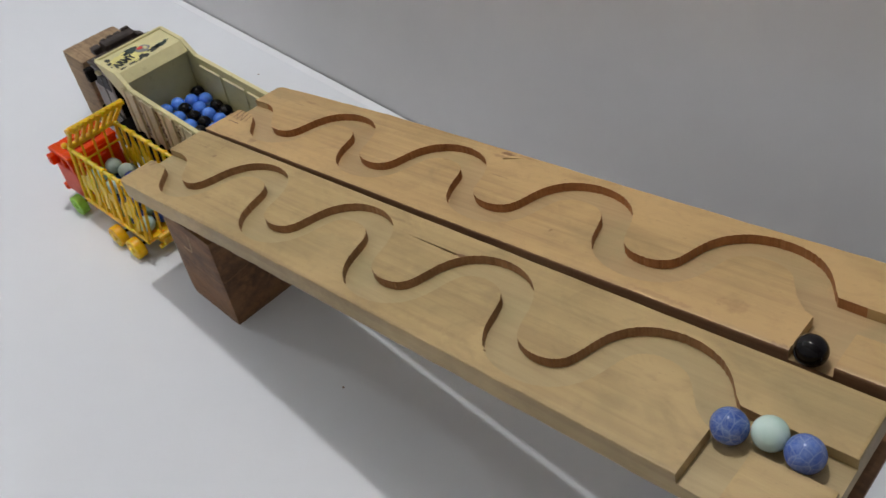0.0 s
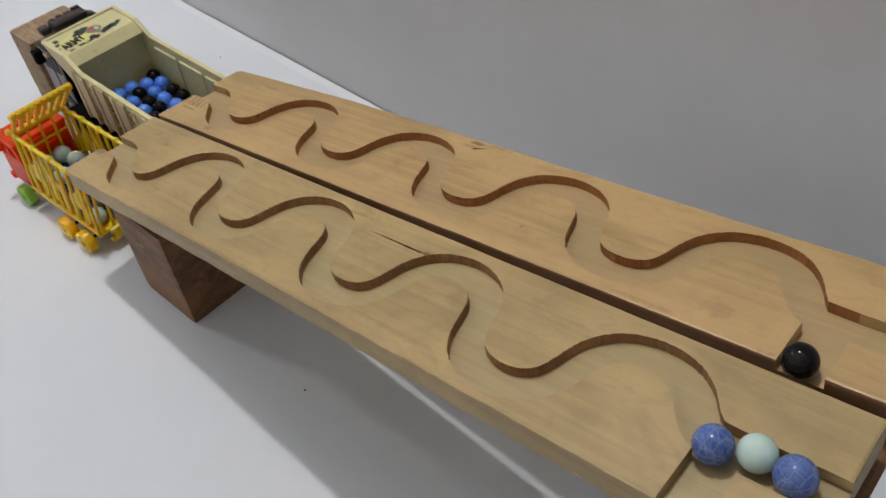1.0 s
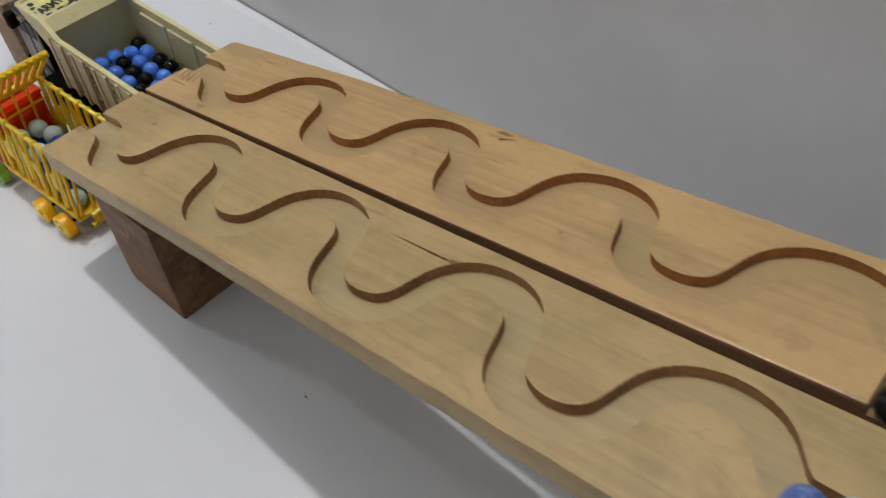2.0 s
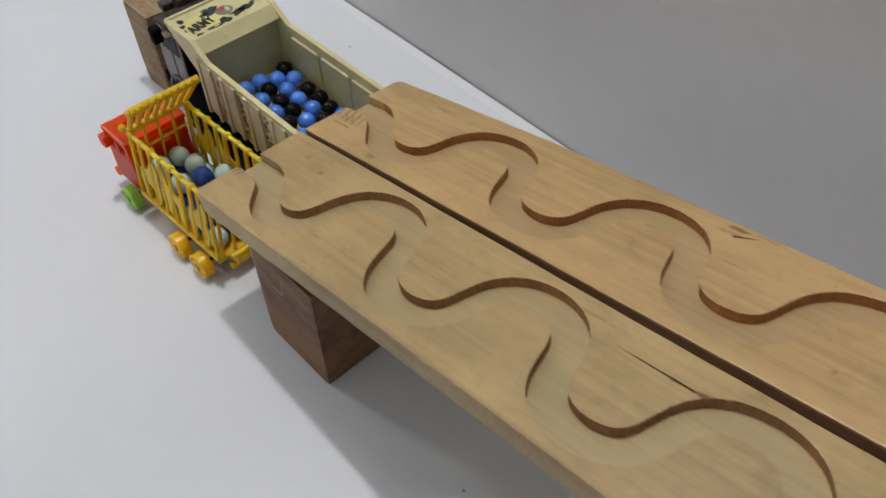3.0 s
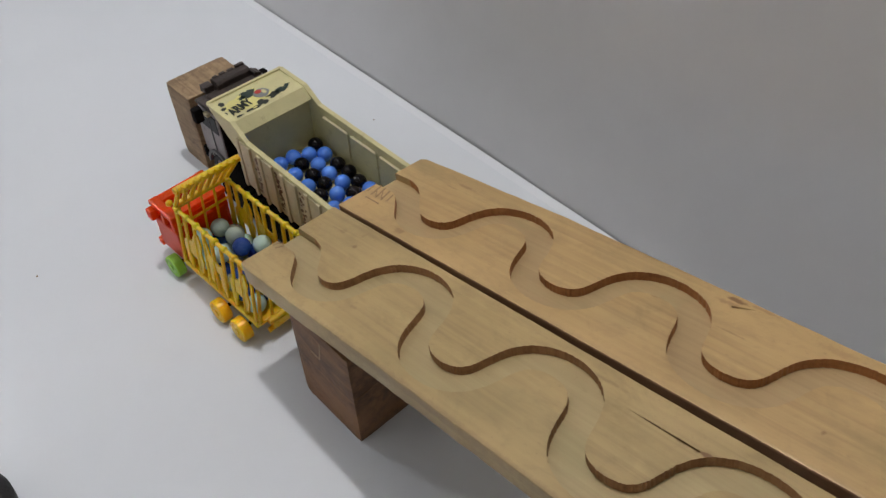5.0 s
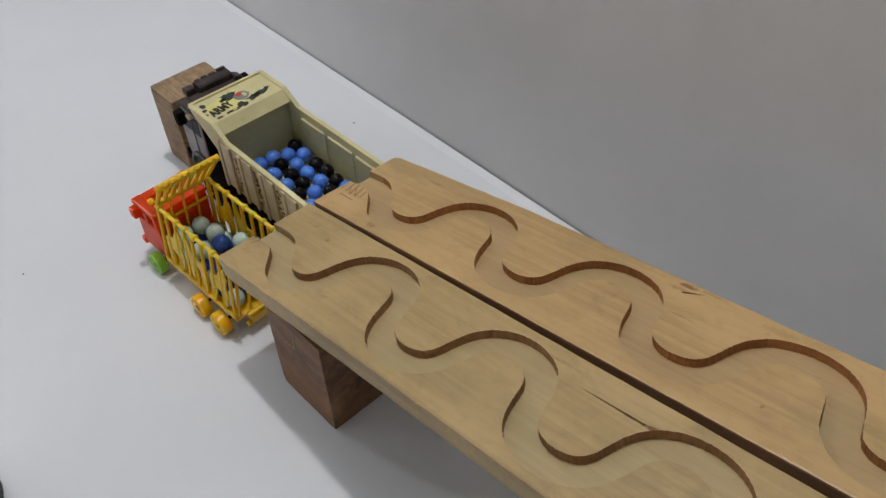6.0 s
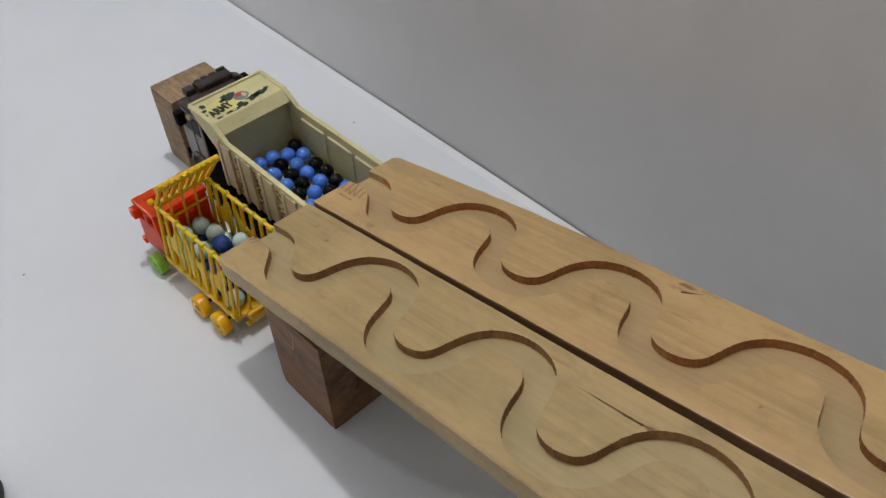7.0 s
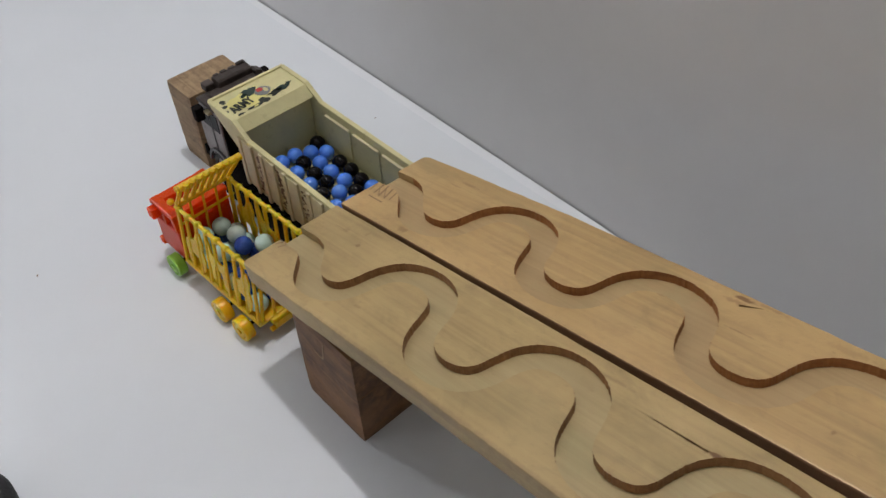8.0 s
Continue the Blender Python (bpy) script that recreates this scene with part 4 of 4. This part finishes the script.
# ---- marbles ----


def sphere_mesh(name, r, material):
    b = bmesh.new()
    bmesh.ops.create_uvsphere(b, u_segments=24, v_segments=14, radius=r)
    return finish(b, name, material, True)


R_BED, R_BIG = 0.0071, 0.0080
MARBLE = {
    "blue": (sphere_mesh("marble_blue", R_BED, M_BLUE), "glossy opaque blue glass marble"),
    "black": (sphere_mesh("marble_black", R_BED, M_BLACK), "glossy black glass marble"),
    "big_black": (sphere_mesh("marble_big_black", R_BIG, M_BLACK), "glossy black glass marble"),
    "big_mint": (sphere_mesh("marble_big_mint", R_BIG, M_MINT), "pale mint green glass marble"),
    "big_grey": (sphere_mesh("marble_big_grey", R_BIG, M_GREY), "grey-green glass marble"),
    "big_cobalt": (sphere_mesh("marble_big_cobalt", R_BIG, M_COBALT), "dark cobalt blue glass marble"),
    "big_clear": (sphere_mesh("marble_big_clear", R_BIG, M_CLEAR), "clear bluish glass marble"),
    "crackle": (sphere_mesh("marble_crackle", R_BIG * 1.06, M_CRACKLE), "crackled translucent blue glass marble"),
}


def marble(kind, x, y, z, where, group):
    me, words = MARBLE[kind]
    ob = new("marble", me)
    ob.matrix_world = pose(x, y, z, x * 9000 % 360, y * 7000 % 360, 0)
    return tagged(ob, words + " " + where, "marble", group)


def settle(spots, kinds, r, x0, x1, y0, y1, floor_z, where, group):
    """Push overlapping marbles apart on the floor of a bed."""
    p = [Vector(s) for s in spots]
    for _ in range(260):
        for i in range(len(p)):
            for j in range(i):
                d = p[i] - p[j]
                if d.length < 2 * r:
                    push = d.normalized() * (2 * r - d.length) * 0.5 if d.length > 1e-6 else Vector((1e-4, 0))
                    p[i] += push
                    p[j] -= push
        for q in p:
            q.x, q.y = min(max(q.x, x0 + r), x1 - r), min(max(q.y, y0 + r), y1 - r)
    placed = [(q.x, q.y, floor_z + r) for q in p]
    for k, (x, y, z) in enumerate(placed):
        marble(kinds[k % len(kinds)], x, y, z, where, group)
    return placed


def on_top(placed, x, y, r):
    """Height at which a marble at (x, y) rests on those below."""
    z = 0
    for a, b, c in placed:
        d2 = (a - x) ** 2 + (b - y) ** 2
        if d2 < 4 * r * r:
            z = max(z, c + math.sqrt(4 * r * r - d2))
    return z


BED_SPOTS = [((0.029, 0.134), "blue"), ((0.043, 0.132), "blue"), ((0.053, 0.120), "blue"), ((0.064, 0.110), "blue"), ((0.040, 0.112), "black"), ((0.052, 0.101), "blue"),
             ((0.064, 0.089), "black"), ((0.029, 0.105), "blue"), ((0.039, 0.092), "black"), ((0.051, 0.084), "blue"), ((0.065, 0.074), "black"), ((0.028, 0.084), "blue"),
             ((0.040, 0.078), "black"), ((0.053, 0.067), "blue"), ((0.063, 0.057), "black"), ((0.039, 0.059), "blue"), ((0.049, 0.049), "black"), ((0.038, 0.042), "blue"),
             ((0.064, 0.044), "blue"), ((0.067, 0.128), "black"), ((0.017, 0.122), "black"), ((0.016, 0.104), "blue"), ((0.016, 0.088), "black"), ((0.017, 0.070), "blue"), ((0.028, 0.066), "black"),
             ((0.017, 0.052), "black"), ((0.027, 0.046), "blue"), ((0.017, 0.036), "blue"), ((0.028, 0.028), "black"), ((0.042, 0.026), "blue"), ((0.054, 0.033), "black"),
             ((0.066, 0.028), "blue"), ((0.018, 0.016), "black"), ((0.034, 0.014), "blue"), ((0.052, 0.016), "black")]
settle([s for s, _ in BED_SPOTS], [k for _, k in BED_SPOTS], R_BED, BX0 + 0.0031, BX1 - 0.0042, BY0 + 0.001, BY1 - 0.001, BED_FLOOR, "in the dump truck's bed", "marbles in the dump truck")

CAGE_SPOTS = [((-0.071, 0.105), "mint"), ((-0.055, 0.106), "cobalt"), ((-0.039, 0.104), "grey"), ((-0.072, 0.089), "mint"), ((-0.056, 0.090), "grey"), ((-0.040, 0.088), "mint"),
              ((-0.071, 0.073), "cobalt"), ((-0.055, 0.074), "clear"), ((-0.039, 0.072), "cobalt"), ((-0.071, 0.057), "clear"), ((-0.055, 0.058), "cobalt"), ((-0.039, 0.056), "grey"),
              ((-0.069, 0.041), "cobalt"), ((-0.053, 0.042), "mint"), ((-0.037, 0.040), "clear"), ((-0.068, 0.025), "mint"), ((-0.052, 0.026), "cobalt"), ((-0.036, 0.024), "mint")]
cage_low = settle([s for s, _ in CAGE_SPOTS], ["big_" + k for _, k in CAGE_SPOTS], R_BIG, -0.0800, -0.0310, YY0 + 0.003, YY1 - 0.002, PLATE, "in the yellow cage truck", "marbles in the cage truck")
for x, y, kind in ((-0.0510, 0.1030, "grey"), (-0.0470, 0.0870, "grey"), (-0.0505, 0.0710, "cobalt"), (-0.0365, 0.0620, "mint"), (-0.0675, 0.1030, "mint"), (-0.0665, 0.0765, "mint"), (-0.0660, 0.0450, "cobalt"), (-0.0480, 0.0460, "grey"), (-0.0580, 0.0290, "mint")):
    z = on_top(cage_low, x, y, R_BIG)
    cage_low.append((x, y, z))
    marble("big_" + kind, x, y, z, "in the yellow cage truck", "marbles in the cage truck")

for x, y, kind in ((-0.0525, -0.5195, "crackle"), (-0.0468, -0.5350, "big_mint"), (-0.0492, -0.5510, "crackle"), (0.0064, -0.5285, "big_black")):
    r = R_BIG * (1.06 if kind == "crackle" else 1.0)
    q = BOARD @ Vector((x, y, -DEPTH + r))
    marble(kind, q.x, q.y, q.z, "in a board channel", "marbles on the boards")

# ---- small things on the table ----
b = lathe([(0.001, 0.020), (0.0, 0.024), (0.0, 0.032), (0.003, 0.036), (0.014, 0.037), (0.021, 0.034), (0.023, 0.029), (0.021, 0.023), (0.012, 0.020), (0.001, 0.020)], (0, 0, 0), 40, "z")
mesh_thing("toy_tyre", b, RUBBER, "loose black rubber toy tyre lying on the table", "toy tyre", m=pose(-0.3155, 0.022, 0.0), smooth=True)
for k, (x, y) in enumerate(((0.1720, 0.1752), (-0.1813, 0.2118), (-0.0673, -0.2296))):
    b = prism(blob(0, 0, 0.0010, 0.0006, 90 + k, 9, 0.4), 0.0, 0.0004, "z")
    mesh_thing("crumb", b, BROWN_PRINT, "tiny dark crumb lying on the white table", "crumb", "crumbs", m=pose(x, y, 0, 0, 0, 40 * k))
